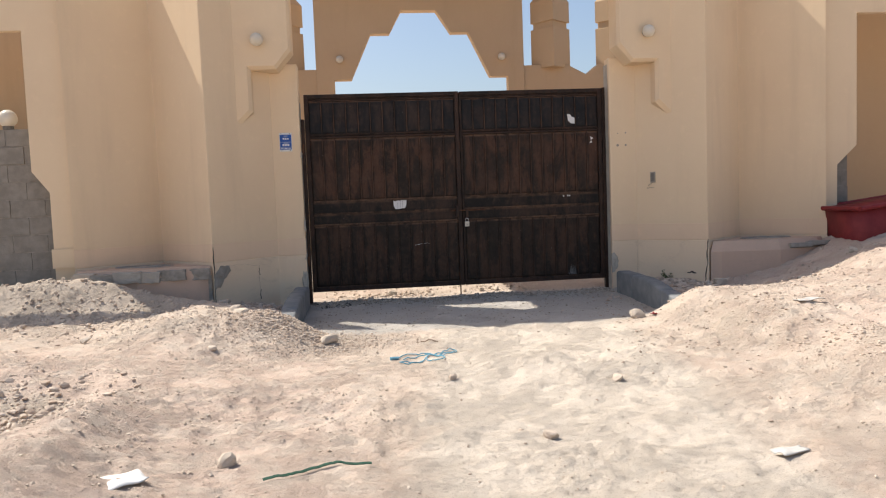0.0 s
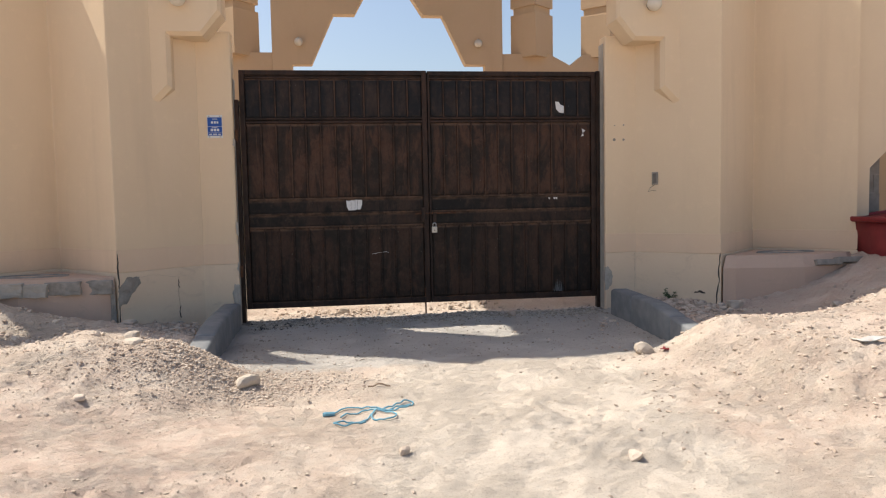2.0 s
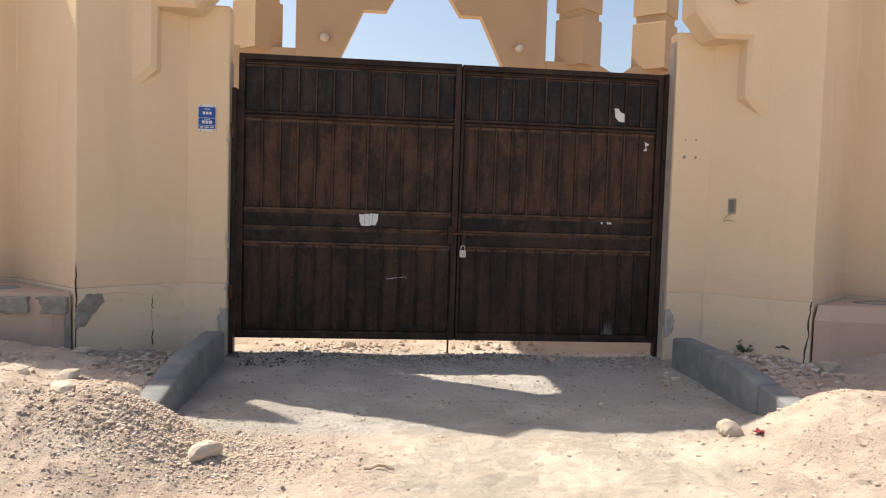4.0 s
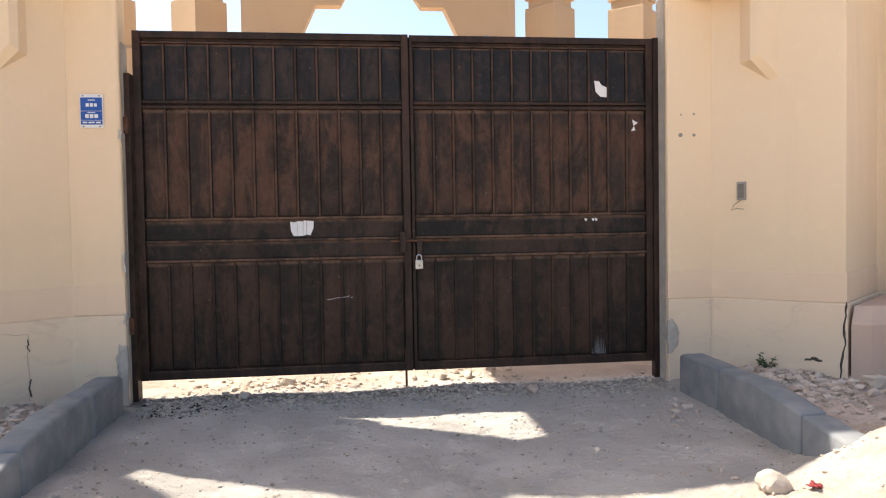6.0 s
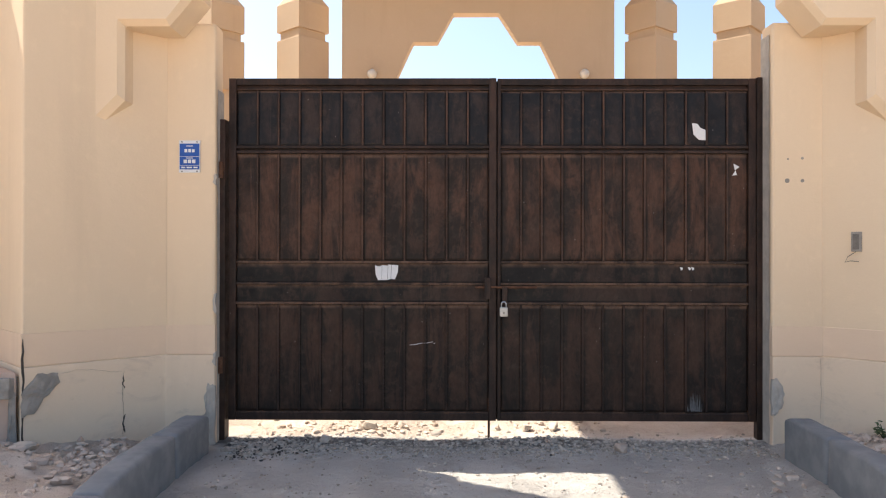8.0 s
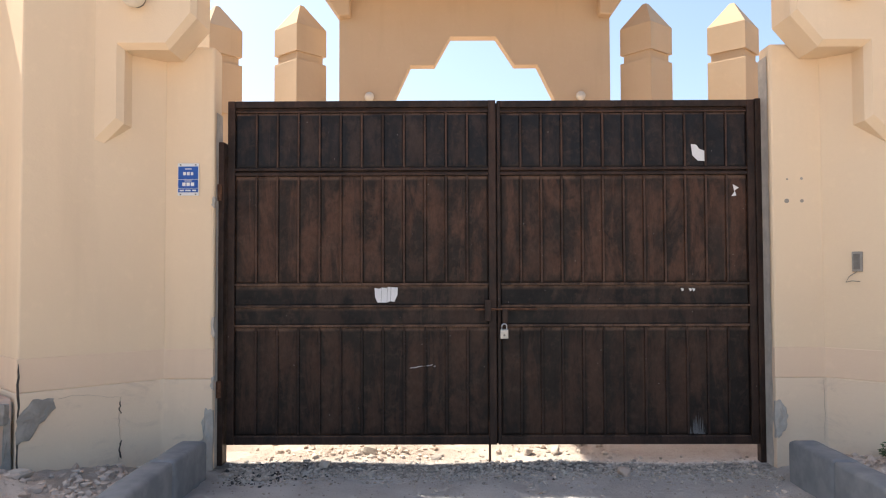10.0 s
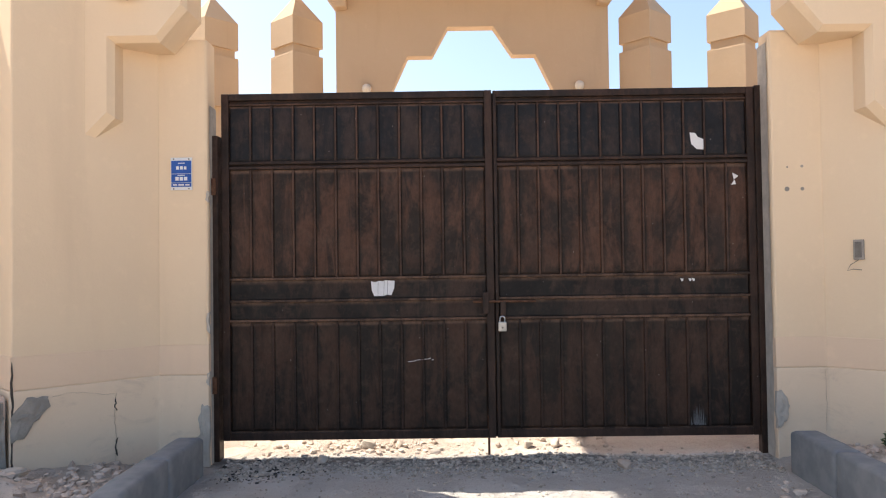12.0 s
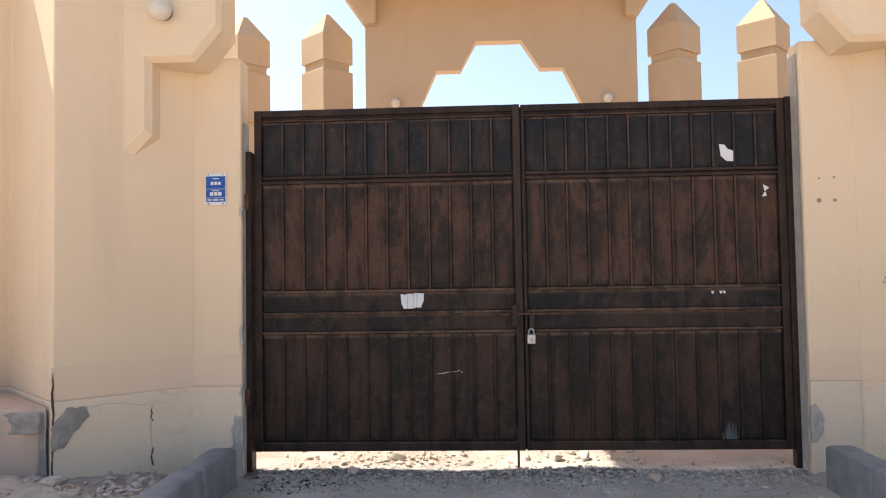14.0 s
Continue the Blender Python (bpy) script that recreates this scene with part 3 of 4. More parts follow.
def build_leaf(x0, x1, top, group, first=0.055):
    leaf = root("gate_leaf", "dark brown rusty sheet metal gate leaf with vertical ribs", "gate", group, at=((x0 + x1) / 2, 0, 0))
    ox = (x0 + x1) / 2
    z0, b = 0.135, 0.055
    L, R = x0 - ox, x1 - ox
    d0, d1 = 0.0, 0.05
    part("stile", boxed(L, L + first, d0, d1, z0, top, 0.004), GATE_FRAME, leaf)
    part("stile", boxed(R - b, R, d0, d1, z0, top, 0.004), GATE_FRAME, leaf)
    inner0, inner1 = L + first, R - b
    for za, zb in ((z0, 0.192), (2.145, 2.168), (2.182, 2.205), (top - 0.05, top)):
        part("rail", boxed(inner0, inner1, d0 + 0.003, d1, za, zb, 0.004), GATE_FRAME, leaf)
    part("bead", boxed(inner0, inner1, d0 + 0.006, d1 - 0.01, 0.1925, 0.200, 0.002), GATE_RAIL, leaf)
    part("bead", boxed(inner0, inner1, d0 + 0.008, d1 - 0.01, top - 0.088, top - 0.076, 0.003), GATE_RIB_HIGHLIGHT, leaf)
    for z in (1.326, 1.163, 1.017):
        part("rail", boxed(inner0, inner1, d0 + 0.001, d1 - 0.01, z - 0.009, z + 0.009, 0.003), GATE_RAIL, leaf)
    for za, zb, mat in ((0.2, 1.008, GATE_FOOT), (2.205, top - 0.09, GATE_UPPER), (1.335, 2.145, GATE_LOWER)):
        xs = [inner0] + leaf_ribs(inner0, inner1, 12) + [inner1]
        for a, c in zip(xs, xs[1:]):
            bm = bmesh.new()
            g = 0.004
            vs = [bm.verts.new(v) for v in ((a + g, 0.024, za + 0.004), (c - g, 0.024, za + 0.004), (c - g, 0.024, zb - 0.004), (a + g, 0.024, zb - 0.004))]
            ws = [bm.verts.new(v) for v in ((a + 0.016, 0.0195, za + 0.02), (c - 0.016, 0.0195, za + 0.02), (c - 0.016, 0.0195, zb - 0.02), (a + 0.016, 0.0195, zb - 0.02))]
            bk = [bm.verts.new((v.co.x, 0.034, v.co.z)) for v in vs]
            for i in range(4):
                j = (i + 1) % 4
                bm.faces.new((vs[i], vs[j], ws[j], ws[i]))
                bm.faces.new((bk[i], bk[j], vs[j], vs[i]))
            bm.faces.new(ws)
            bm.faces.new(bk)
            part("panel", bm, mat, leaf)
        for x in xs[1:-1]:
            part("rib", boxed(x - 0.0065, x + 0.0065, 0.011 if za > 1 else 0.0155, 0.034, za, zb), GATE_RIB_HIGHLIGHT if za > 1 else GATE_FRAME, leaf)
    for za, zb in ((1.026, 1.154), (1.172, 1.317)):
        part("panel", boxed(inner0 + 0.004, inner1 - 0.004, 0.022, 0.034, za, zb, 0.004), GATE_BAND, leaf)
    part("back_sheet", boxed(inner0, inner1, 0.036, 0.042, z0 + 0.02, top - 0.02), GATE_FRAME, leaf)
    return leaf, ox


LEAF_L, OX = build_leaf(-2.0, 0.018, 2.712, "gate leaves")
part("meeting_strip", boxed(-0.01 - OX, 0.06 - OX, 0.052, 0.058, 0.135, 2.7), GATE_FRAME, LEAF_L)
build_leaf(0.028, 1.962, 2.708, "gate leaves", 0.024)

post = root("gate_post", "rusty brown steel gate post beside the pier", "post", "gate posts", at=(1.988, 0, 0))
part("tube", boxed(-0.022, 0.02, -0.01, 0.06, 0.0, 2.715, 0.005), GATE_FRAME, post)
part("wall_strip", boxed(0.0205, 0.023, -0.02, 0.05, 0.0, 2.2), RUST, post)
post = root("gate_post", "dark rusty steel hinge post against the chipped pier", "post", "gate posts", at=(-2.035, 0, 0))
part("tube", boxed(-0.012, 0.030, -0.07, 0.04, 0.0, 2.39, 0.005), GATE_FRAME, post)
for z in (1.95, 0.5):
    part("hinge", tube(bmesh.new(), [(0.0, -0.085, z), (0.0, -0.085, z + 0.12)], 0.02, 10), RUST, post)

lock = root("padlock", "grey steel padlock hanging on the bolt", "padlock", at=(0.072, -0.045, 0.962))
part("body", boxed(-0.030, 0.030, -0.012, 0.012, -0.04, 0.03, 0.006), BRASS, lock)
arc = [(-0.018, 0, 0.02)] + [(0.018 * math.cos(a), 0, 0.052 + 0.018 * math.sin(a)) for a in np.linspace(math.pi, 0, 9)] + [(0.018, 0, 0.02)]
part("shackle", tube(bmesh.new(), arc, 0.005, 8), STEEL, lock)
part("keyhole_cap", tube(bmesh.new(), [(0, -0.011, -0.012), (0, -0.014, -0.012)], 0.007, 12), DARK_BOX, lock)
bolt = root("slide_bolt", "rusty slide bolt across the two gate leaves", "bolt", at=(0.05, -0.02, 1.14))
part("rod", tube(bmesh.new(), [(-0.19, 0, 0), (0.27, 0, 0)], 0.009, 8), RUST, bolt)
part("hasp", boxed(0.01, 0.05, -0.012, -0.002, -0.13, 0.0, 0.003), GATE_FRAME, bolt)
part("catch_plate", boxed(-0.12, -0.075, -0.012, 0.015, -0.09, 0.07, 0.003), GATE_FRAME, bolt)
rod = root("drop_rod", "thin rusty drop rod below the gate", "rod", at=(-0.035, 0.02, 0))
part("rod", tube(bmesh.new(), [(0, 0, -0.03), (0, 0, 0.3)], 0.009, 8), RUST, rod)


def torn_paper(name, label, pts, y=-0.003, mat=None):
    bm = prism(bmesh.new(), pts, "y", y - 0.002, y)
    return thing(name, bm, mat or PAPER, label, "paper", "stickers on the gate")


bm = bmesh.new()
for pts in ([(-0.895, 1.30), (-0.86, 1.293), (-0.843, 1.30), (-0.846, 1.19), (-0.872, 1.19), (-0.89, 1.23)],
            [(-0.841, 1.303), (-0.80, 1.299), (-0.797, 1.306), (-0.803, 1.19), (-0.844, 1.19)],
            [(-0.795, 1.308), (-0.772, 1.306), (-0.776, 1.20), (-0.801, 1.19)],
            [(-0.769, 1.305), (-0.72, 1.302), (-0.722, 1.25), (-0.745, 1.195), (-0.774, 1.20)]):
    prism(bm, pts, "y", 0.0165, 0.0185)
thing("paper_sticker", bm, PAPER, "torn white paper sticker on the gate rail", "paper", "stickers on the gate")
torn_paper("paper_sticker", "torn white paper scrap on the black gate panel", [(1.49, 2.375), (1.53, 2.37), (1.55, 2.34), (1.60, 2.32), (1.605, 2.245), (1.54, 2.25), (1.50, 2.29)], 0.0185)
torn_paper("paper_sticker", "small torn white paper scrap on the gate", [(1.80, 2.07), (1.845, 2.045), (1.81, 2.02)], 0.0185)
torn_paper("paper_sticker", "small torn white paper scrap on the gate", [(1.815, 2.02), (1.825, 1.985), (1.79, 1.98)], 0.0185)
for x in (1.41, 1.47, 1.495):
    torn_paper("paper_sticker", "tiny white paper remains on the gate", [(x - 0.012, 1.292), (x + 0.012, 1.287), (x + 0.008, 1.272), (x - 0.002, 1.268)], 0.0185)

# ---- fixtures on the towers ----
plate = root("number_plate", "blue and white enamel address plate on the pier", "sign", at=(-2.236, -0.165, 2.098))
plate.scale.z = 0.875
part("backing", boxed(-0.078, 0.078, -0.006, 0, -0.135, 0.135, 0.002), PLATE_WHITE, plate)
FIELDS = [part("blue_field", boxed(-0.072, 0.072, -0.009, -0.005, z0, z1), PLATE_BLUE, plate) for z0, z1 in ((0.002, 0.108), (-0.072, -0.002), (-0.108, -0.076))]
for x0, x1, z0, z1 in ((-0.036, -0.016, 0.035, 0.062), (-0.008, 0.012, 0.035, 0.062), (0.02, 0.038, 0.035, 0.06), (-0.022, 0.026, 0.084, 0.091), (-0.042, -0.018, -0.056, -0.026), (-0.011, 0.013, -0.056, -0.026), (0.02, 0.044, -0.056, -0.026), (-0.026, 0.026, -0.016, -0.010), (-0.06, -0.03, -0.098, -0.086), (-0.02, 0.02, -0.098, -0.086), (0.03, 0.06, -0.098, -0.086)):
    part("writing_bar", boxed(x0, x1, -0.0105, -0.0085, z0, z1), PLATE_WHITE, FIELDS[0 if z0 > 0 else 1 if z0 > -0.07 else 2])
for x in (-0.055, 0.055):
    for z in (-0.124, 0.122):
        part("screw", tube(bmesh.new(), [(x, -0.005, z), (x, -0.009, z)], 0.006, 8), DARK_BOX, plate)

for side in (-1, 1):
    lamp = root("wall_lamp", "opal globe wall lamp on the portal block", "lamp", "tower lamps", at=(-2.48 if side < 0 else 2.415, -0.5, 3.305 if side < 0 else 3.33))
    bm = bmesh.new()
    bmesh.ops.create_uvsphere(bm, u_segments=28, v_segments=16, radius=0.078)
    bmesh.ops.translate(bm, vec=(0, -0.07, 0), verts=bm.verts)
    part("globe", bm, GLOBE, lamp, "", True)
    part("base", tube(bmesh.new(), [(0, 0, 0), (0, -0.03, 0)], 0.06, 16), DARK_BOX, lamp)

switch = root("bell_box", "empty grey doorbell box with dangling wire", "switch", at=(2.535, -0.318, 1.485))
switch.rotation_euler.z = math.atan2(FRONT + 0.16, CORNER[1] - CREASE[1])
part("box", boxed(-0.034, 0.034, -0.01, 0.015, -0.075, 0.065, 0.004), CONCRETE, switch)
part("opening", boxed(-0.024, 0.020, -0.012, 0.0, -0.06, 0.05, 0.003), DARK_BOX, switch)
part("wire", tube(bmesh.new(), [(0.0, -0.012, -0.075), (-0.05, -0.02, -0.11), (-0.07, -0.02, -0.15), (-0.03, -0.03, -0.14), (0.02, -0.02, -0.145)], 0.003, 6), DARK_BOX, switch)


# ---- cement block filling of the side openings ----
def build_blocks(side):
    wall = root("block_wall", "rough grey cement block infill in the side opening", "wall", "block infills", kind="structure")
    end = 6.9 if side < 0 else 5.14
    course, z, row = 0.21, -0.2, 0
    while z < (2.2 if side < 0 else 1.75):
        x = 4.86 - (0.2 if row % 2 else 0.0)
        while x < end:
            x0, x1 = max(4.86, x) + 0.005, min(end, x + 0.4) - 0.005
            if x1 - x0 > 0.05:
                a, b = sorted((side * x0, side * x1))
                dy = random.uniform(-0.006, 0.006)
                part("block", boxed(a, b, -0.52 + dy, -0.34, z + 0.006, z + course - 0.006), BLOCKS, wall)
            x += 0.4
        z += course
        row += 1
    a, b = sorted((side * 4.86, side * (end - 0.004)))
    part("mortar", boxed(a, b, -0.51, -0.345, -0.3, z - 0.003), CONCRETE, wall)
    return z


TOPZ = build_blocks(-1)
build_blocks(1)
lamp = root("wall_lamp", "opal globe lamp on top of the block infill", "lamp", "tower lamps", at=(-5.44, -0.46, TOPZ))
bm = bmesh.new()
bmesh.ops.create_uvsphere(bm, u_segments=24, v_segments=14, radius=0.105)
bmesh.ops.translate(bm, vec=(0, 0, 0.13), verts=bm.verts)
part("globe", bm, GLOBE, lamp, "", True)
part("base", tube(bmesh.new(), [(0, 0, 0), (0, 0, 0.04)], 0.06, 16), DARK_BOX, lamp)

# ---- red skip behind the mound ----
skip = root("skip", "dusty dark red plastic skip half behind the sand bank", "skip", at=(5.52, -1.02, 0.24))
bm = bmesh.new()
low = [bm.verts.new(v) for v in ((-0.78, -0.40, 0), (0.85, -0.40, 0), (0.85, 0.30, 0), (-0.78, 0.30, 0))]
top = [bm.verts.new(v) for v in ((-0.86, -0.45, 0.76), (0.92, -0.45, 0.98), (0.92, 0.34, 0.98), (-0.86, 0.34, 0.76))]
for i in range(4):
    bm.faces.new((low[i], low[(i + 1) % 4], top[(i + 1) % 4], top[i]))
bm.faces.new(low)
bm.faces.new(top)
part("body", bevelled(bm, 0.05, 3), RED_PLASTIC, skip, "", True)
part("rim", tube(bmesh.new(), [(-0.88, -0.46, 0.75), (0.94, -0.46, 0.97), (0.94, 0.36, 0.97), (-0.88, 0.36, 0.75), (-0.88, -0.46, 0.75)], 0.03, 8), RED_PLASTIC, skip)


# ---- wear on the plaster: patches, cracks, holes ----
def wall_frame(p, q):
    """Maps (along, height, out) on the vertical wall from plan point p to q."""
    p, q = Vector((*p, 0)), Vector((*q, 0))
    u = (q - p).normalized()
    n = Vector((u.y, -u.x, 0))
    if n.y > 0:
        n = -n
    return lambda a, z, o: p + u * a + n * o + Vector((0, 0, z))


def patch(f, cx, cz, outline, out, mat, name, label, seed):
    """An irregular flake of render, a centimetre or so thick."""
    rng = random.Random(seed)
    bm = bmesh.new()
    pts = []
    n = len(outline)
    for i in range(n):
        a, b = outline[i], outline[(i + 1) % n]
        for k in range(4):
            t = k / 4
            j = 0.008 if k else 0.004
            pts.append((a[0] + (b[0] - a[0]) * t + rng.uniform(-j, j), a[1] + (b[1] - a[1]) * t + rng.uniform(-j, j)))
    base = [bm.verts.new(f(cx + x, cz + z, -0.02)) for x, z in pts]
    mid = [bm.verts.new(f(cx + x, cz + z, out * 0.7)) for x, z in pts]
    mx = sum(p[0] for p in pts) / len(pts)
    mz = sum(p[1] for p in pts) / len(pts)
    inn = [bm.verts.new(f(cx + mx + (x - mx) * 0.8, cz + mz + (z - mz) * 0.86, out + 0.004 * noise.noise(Vector((x * 30, z * 30, seed))))) for x, z in pts]
    m = len(pts)
    for a, b in ((base, mid), (mid, inn)):
        for i in range(m):
            bm.faces.new((a[i], a[(i + 1) % m], b[(i + 1) % m], b[i]))
    for scale in (0.6, 0.38, 0.18):
        nxt = [bm.verts.new(f(cx + mx + (x - mx) * scale, cz + mz + (z - mz) * scale, out + 0.012 * noise.noise(Vector((x * scale * 26, z * scale * 26, seed))))) for x, z in pts]
        for i in range(m):
            bm.faces.new((inn[i], inn[(i + 1) % m], nxt[(i + 1) % m], nxt[i]))
        inn = nxt
    c = bm.verts.new(f(cx + mx, cz + mz, out))
    for i in range(m):
        bm.faces.new((inn[i], inn[(i + 1) % m], c))
    return thing(name, bm, mat, label, "patch", "plaster wear", "structure")


def crack(f, pts, width, name, label, seed, mat=None):
    """A thin ragged dark crack laid on the wall."""
    rng = random.Random(seed)
    fine = []
    for a, b in zip(pts, pts[1:]):
        for k in range(5):
            t = k / 5
            fine.append((a[0] + (b[0] - a[0]) * t + rng.uniform(-1, 1) * 0.0045, a[1] + (b[1] - a[1]) * t + rng.uniform(-1, 1) * 0.004))
    fine.append(pts[-1])
    bm = bmesh.new()
    rows = []
    for i, (a, z) in enumerate(fine):
        nxt, prv = fine[min(i + 1, len(fine) - 1)], fine[max(i - 1, 0)]
        d = Vector((nxt[0] - prv[0], nxt[1] - prv[1], 0)).normalized()
        w = width * (0.68 + 0.3 * math.sin(i * 0.9 + seed) * rng.uniform(0.3, 1)) * (0.25 if i in (0, len(fine) - 1) else 1) / 2
        rows.append((bm.verts.new(f(a - d.y * w, z + d.x * w, 0.0)), bm.verts.new(f(a, z, 0.0025)), bm.verts.new(f(a + d.y * w, z - d.x * w, 0.0))))
    for p, q in zip(rows, rows[1:]):
        bm.faces.new((p[0], p[1], q[1], q[0]))
        bm.faces.new((p[1], p[2], q[2], q[1]))
    return thing(name, bm, mat or MORTAR, label, "crack", "plaster wear", "structure")


G = 0.016
HAIRLINE = simple("hairline_crack", (0.46, 0.36, 0.265), (0.56, 0.44, 0.33), 20, 0.95)
FL = wall_frame((-CREASE[-1], -0.16 - G), (-CORNER[-1], FRONT - 1.35 * G))
FR = wall_frame((CREASE[1], -0.16 - G), (CORNER[1], FRONT - 1.35 * G))
PL = wall_frame((-2.05, -0.16 - G), (-2.40, -0.16 - G))
PR = wall_frame((2.012, -0.16 - G), (2.40, -0.16 - G))
UR = wall_frame((2.025, -0.16), (2.40, -0.16))
E1 = 0.947
# left tower corner: patch, split and crack
patch(FL, E1, 0.46, [(-0.004, -0.13), (-0.004, 0.02), (-0.10, 0.14), (-0.22, 0.14), (-0.235, 0.07), (-0.14, -0.02), (-0.08, -0.12)], 0.012, CONCRETE, "cement_patch", "grey cement patch at the tower corner", 3)
crack(FL, [(E1 - 0.012, 0.84), (E1 - 0.015, 0.62), (E1 - 0.02, 0.45), (E1 - 0.012, 0.25), (E1 - 0.03, 0.0)], 0.02, "corner_crack", "wide dark crack down the tower corner", 4)
crack(FL, [(E1 - 0.24, 0.585), (E1 - 0.33, 0.605), (E1 - 0.45, 0.59), (E1 - 0.56, 0.565), (0.30, 0.562)], 0.003, "crack", "hairline crack running from the cement patch", 13, HAIRLINE)
crack(FL, [(0.30, 0.56), (0.312, 0.42), (0.30, 0.28), (0.305, 0.10)], 0.003, "crack", "hairline crack down the plinth plaster", 14, HAIRLINE)
crack(FL, [(0.30, 0.53), (0.305, 0.47), (0.295, 0.44)], 0.012, "crack", "dark open crack in the plinth plaster", 5)
crack(FL, [(0.29, 0.26), (0.310, 0.20), (0.29, 0.13)], 0.015, "crack", "dark open crack in the plinth plaster", 7)
PLF = wall_frame((-3.115, FRONT - 0.03), (-3.235, -0.88))
patch(PLF, 0.0, 0.0, [(0.0, -0.1), (0.0, 0.50), (0.035, 0.50), (0.04, 0.22), (0.07, 0.12), (0.125, -0.1)], 0.008, CONCRETE, "cement_patch", "grey cement fillet at the planter corner", 22)
# right tower corner
crack(FR, [(E1 - 0.01, 0.66), (E1 - 0.03, 0.5), (E1 - 0.02, 0.36), (E1 - 0.05, 0.2), (E1 - 0.05, 0.0)], 0.02, "corner_crack", "wide dark crack down the tower corner", 8)
crack(FR, [(0.66, 0.22), (0.72, 0.24), (0.78, 0.22)], 0.03, "crack", "short dark chip in the plinth plaster", 9)
crack(PR, [(0.34, 0.64), (0.345, 0.45), (0.34, 0.2)], 0.004, "crack", "hairline joint in the plinth plaster", 10, HAIRLINE)
# broken pier corners
patch(PL, 0.0, 0.22, [(-0.01, -0.25), (-0.01, 0.20), (0.04, 0.22), (0.075, 0.12), (0.055, 0.02), (0.10, -0.06), (0.07, -0.2)], 0.014, CEMENT, "cement_patch", "broken pier corner showing raw cement", 11)
patch(PR, 0.0, 0.36, [(-0.01, -0.14), (-0.01, 0.12), (0.03, 0.13), (0.07, 0.07), (0.075, -0.04), (0.03, -0.12)], 0.014, CEMENT, "cement_patch", "broken pier corner showing raw cement", 12)
# grey scraped inner faces of the piers
for side, z0, z1 in ((-1, 0.0, 2.6), (1, 0.0, 3.0)):
    bm = bmesh.new()
    n = 26
    x = side * (JAMB[side] - 0.005)
    left = [bm.verts.new((x, -0.125 + 0.02 * noise.noise(Vector((side, 0, i * 0.7))), z0 + (z1 - z0) * i / n)) for i in range(n + 1)]
    right = [bm.verts.new((x, 0.028, z0 + (z1 - z0) * i / n)) for i in range(n + 1)]
    for i in range(n):
        bm.faces.new((left[i], left[i + 1], right[i + 1], right[i]))
    thing("scraped_plaster", bm, CEMENT, "grey scraped cement on the inner pier face", "patch", "plaster wear", "structure")
for z, h in ((1.02, 0.16), (1.93, 0.08), (0.62, 0.1)):
    patch(PL, 0.0, z, [(-0.012, -h / 2), (-0.012, h / 2), (0.008, h / 3), (0.012, -h / 4)], 0.004, CEMENT, "cement_chip", "chipped plaster edge of the pier", int(z * 100))
patch(FL, E1, 0.05, [(-0.02, -0.2), (-0.02, 0.10), (-0.045, 0.04), (-0.09, -0.2)], 0.01, CONCRETE, "cement_patch", "grey cement patch at the tower foot", 21)
# four plugged drill holes
for a, z, r in ((0.10, 2.083, 0.007), (0.205, 2.088, 0.010), (0.095, 1.925, 0.017), (0.205, 1.925, 0.013)):
    bm = tube(bmesh.new(), [UR(a, z, -0.01), UR(a, z, 0.003)], r, 12)
    thing("drill_hole", bm, CONCRETE, "plugged drill hole in the pier plaster", "hole", "drill holes", "structure")
# broken render along the planter front and loose tiles on it
for k, (x0, x1, z1) in enumerate(((-4.42, -4.16, 0.55), (-4.17, -3.88, 0.57), (-3.89, -3.68, 0.555), (-3.69, -3.40, 0.565), (-3.41, -3.14, 0.56))):
    f = -0.86 - 0.13 * smoothstep(-3.2, -3.95, (x0 + x1) / 2)
    bm = boxed(x0 - 0.012, x1 + 0.012, f - 0.03 - 0.006 * (k % 2), f + 0.2, 0.46 + 0.01 * (k % 2), z1 + 0.03, 0.006)
    bmesh.ops.subdivide_edges(bm, edges=[e for e in bm.edges if e.calc_length() > 0.08], cuts=4, use_grid_fill=True)
    for v in bm.verts:
        v.co += 0.009 * noise.noise_vector(v.co * 9) + 0.009 * noise.noise_vector(v.co * 24)
    thing("rubble_slab", bm, CEMENT if k in (1, 2) else CONCRETE, "broken grey concrete slab on the planter edge", "rubble", "planter rubble")
bm = boxed(-4.72, -4.48, -1.0, -0.86, 0.45, 0.60, 0.01)
for v in bm.verts:
    v.co.x += (v.co.z - 0.45) * 0.6
    v.co += 0.02 * noise.noise_vector(v.co * 8)
thing("rubble_slab", bm, PALE_STONE, "pale broken plaster piece on the planter edge", "rubble", "planter rubble")
for x0, x1, dz in ((4.05, 4.35, 0.0), (4.3, 4.6, 0.02)):
    bm = boxed(x0, x1, -1.0, -0.78, 0.50 + dz, 0.56 + dz, 0.008)
    bmesh.ops.rotate(bm, cent=((x0 + x1) / 2, -0.9, 0.53), matrix=Matrix.Rotation(radians(-12), 3, "X"), verts=bm.verts)
    thing("rubble_slab", bm, CONCRETE, "loose grey concrete slab lying on the planter", "rubble", "planter rubble")

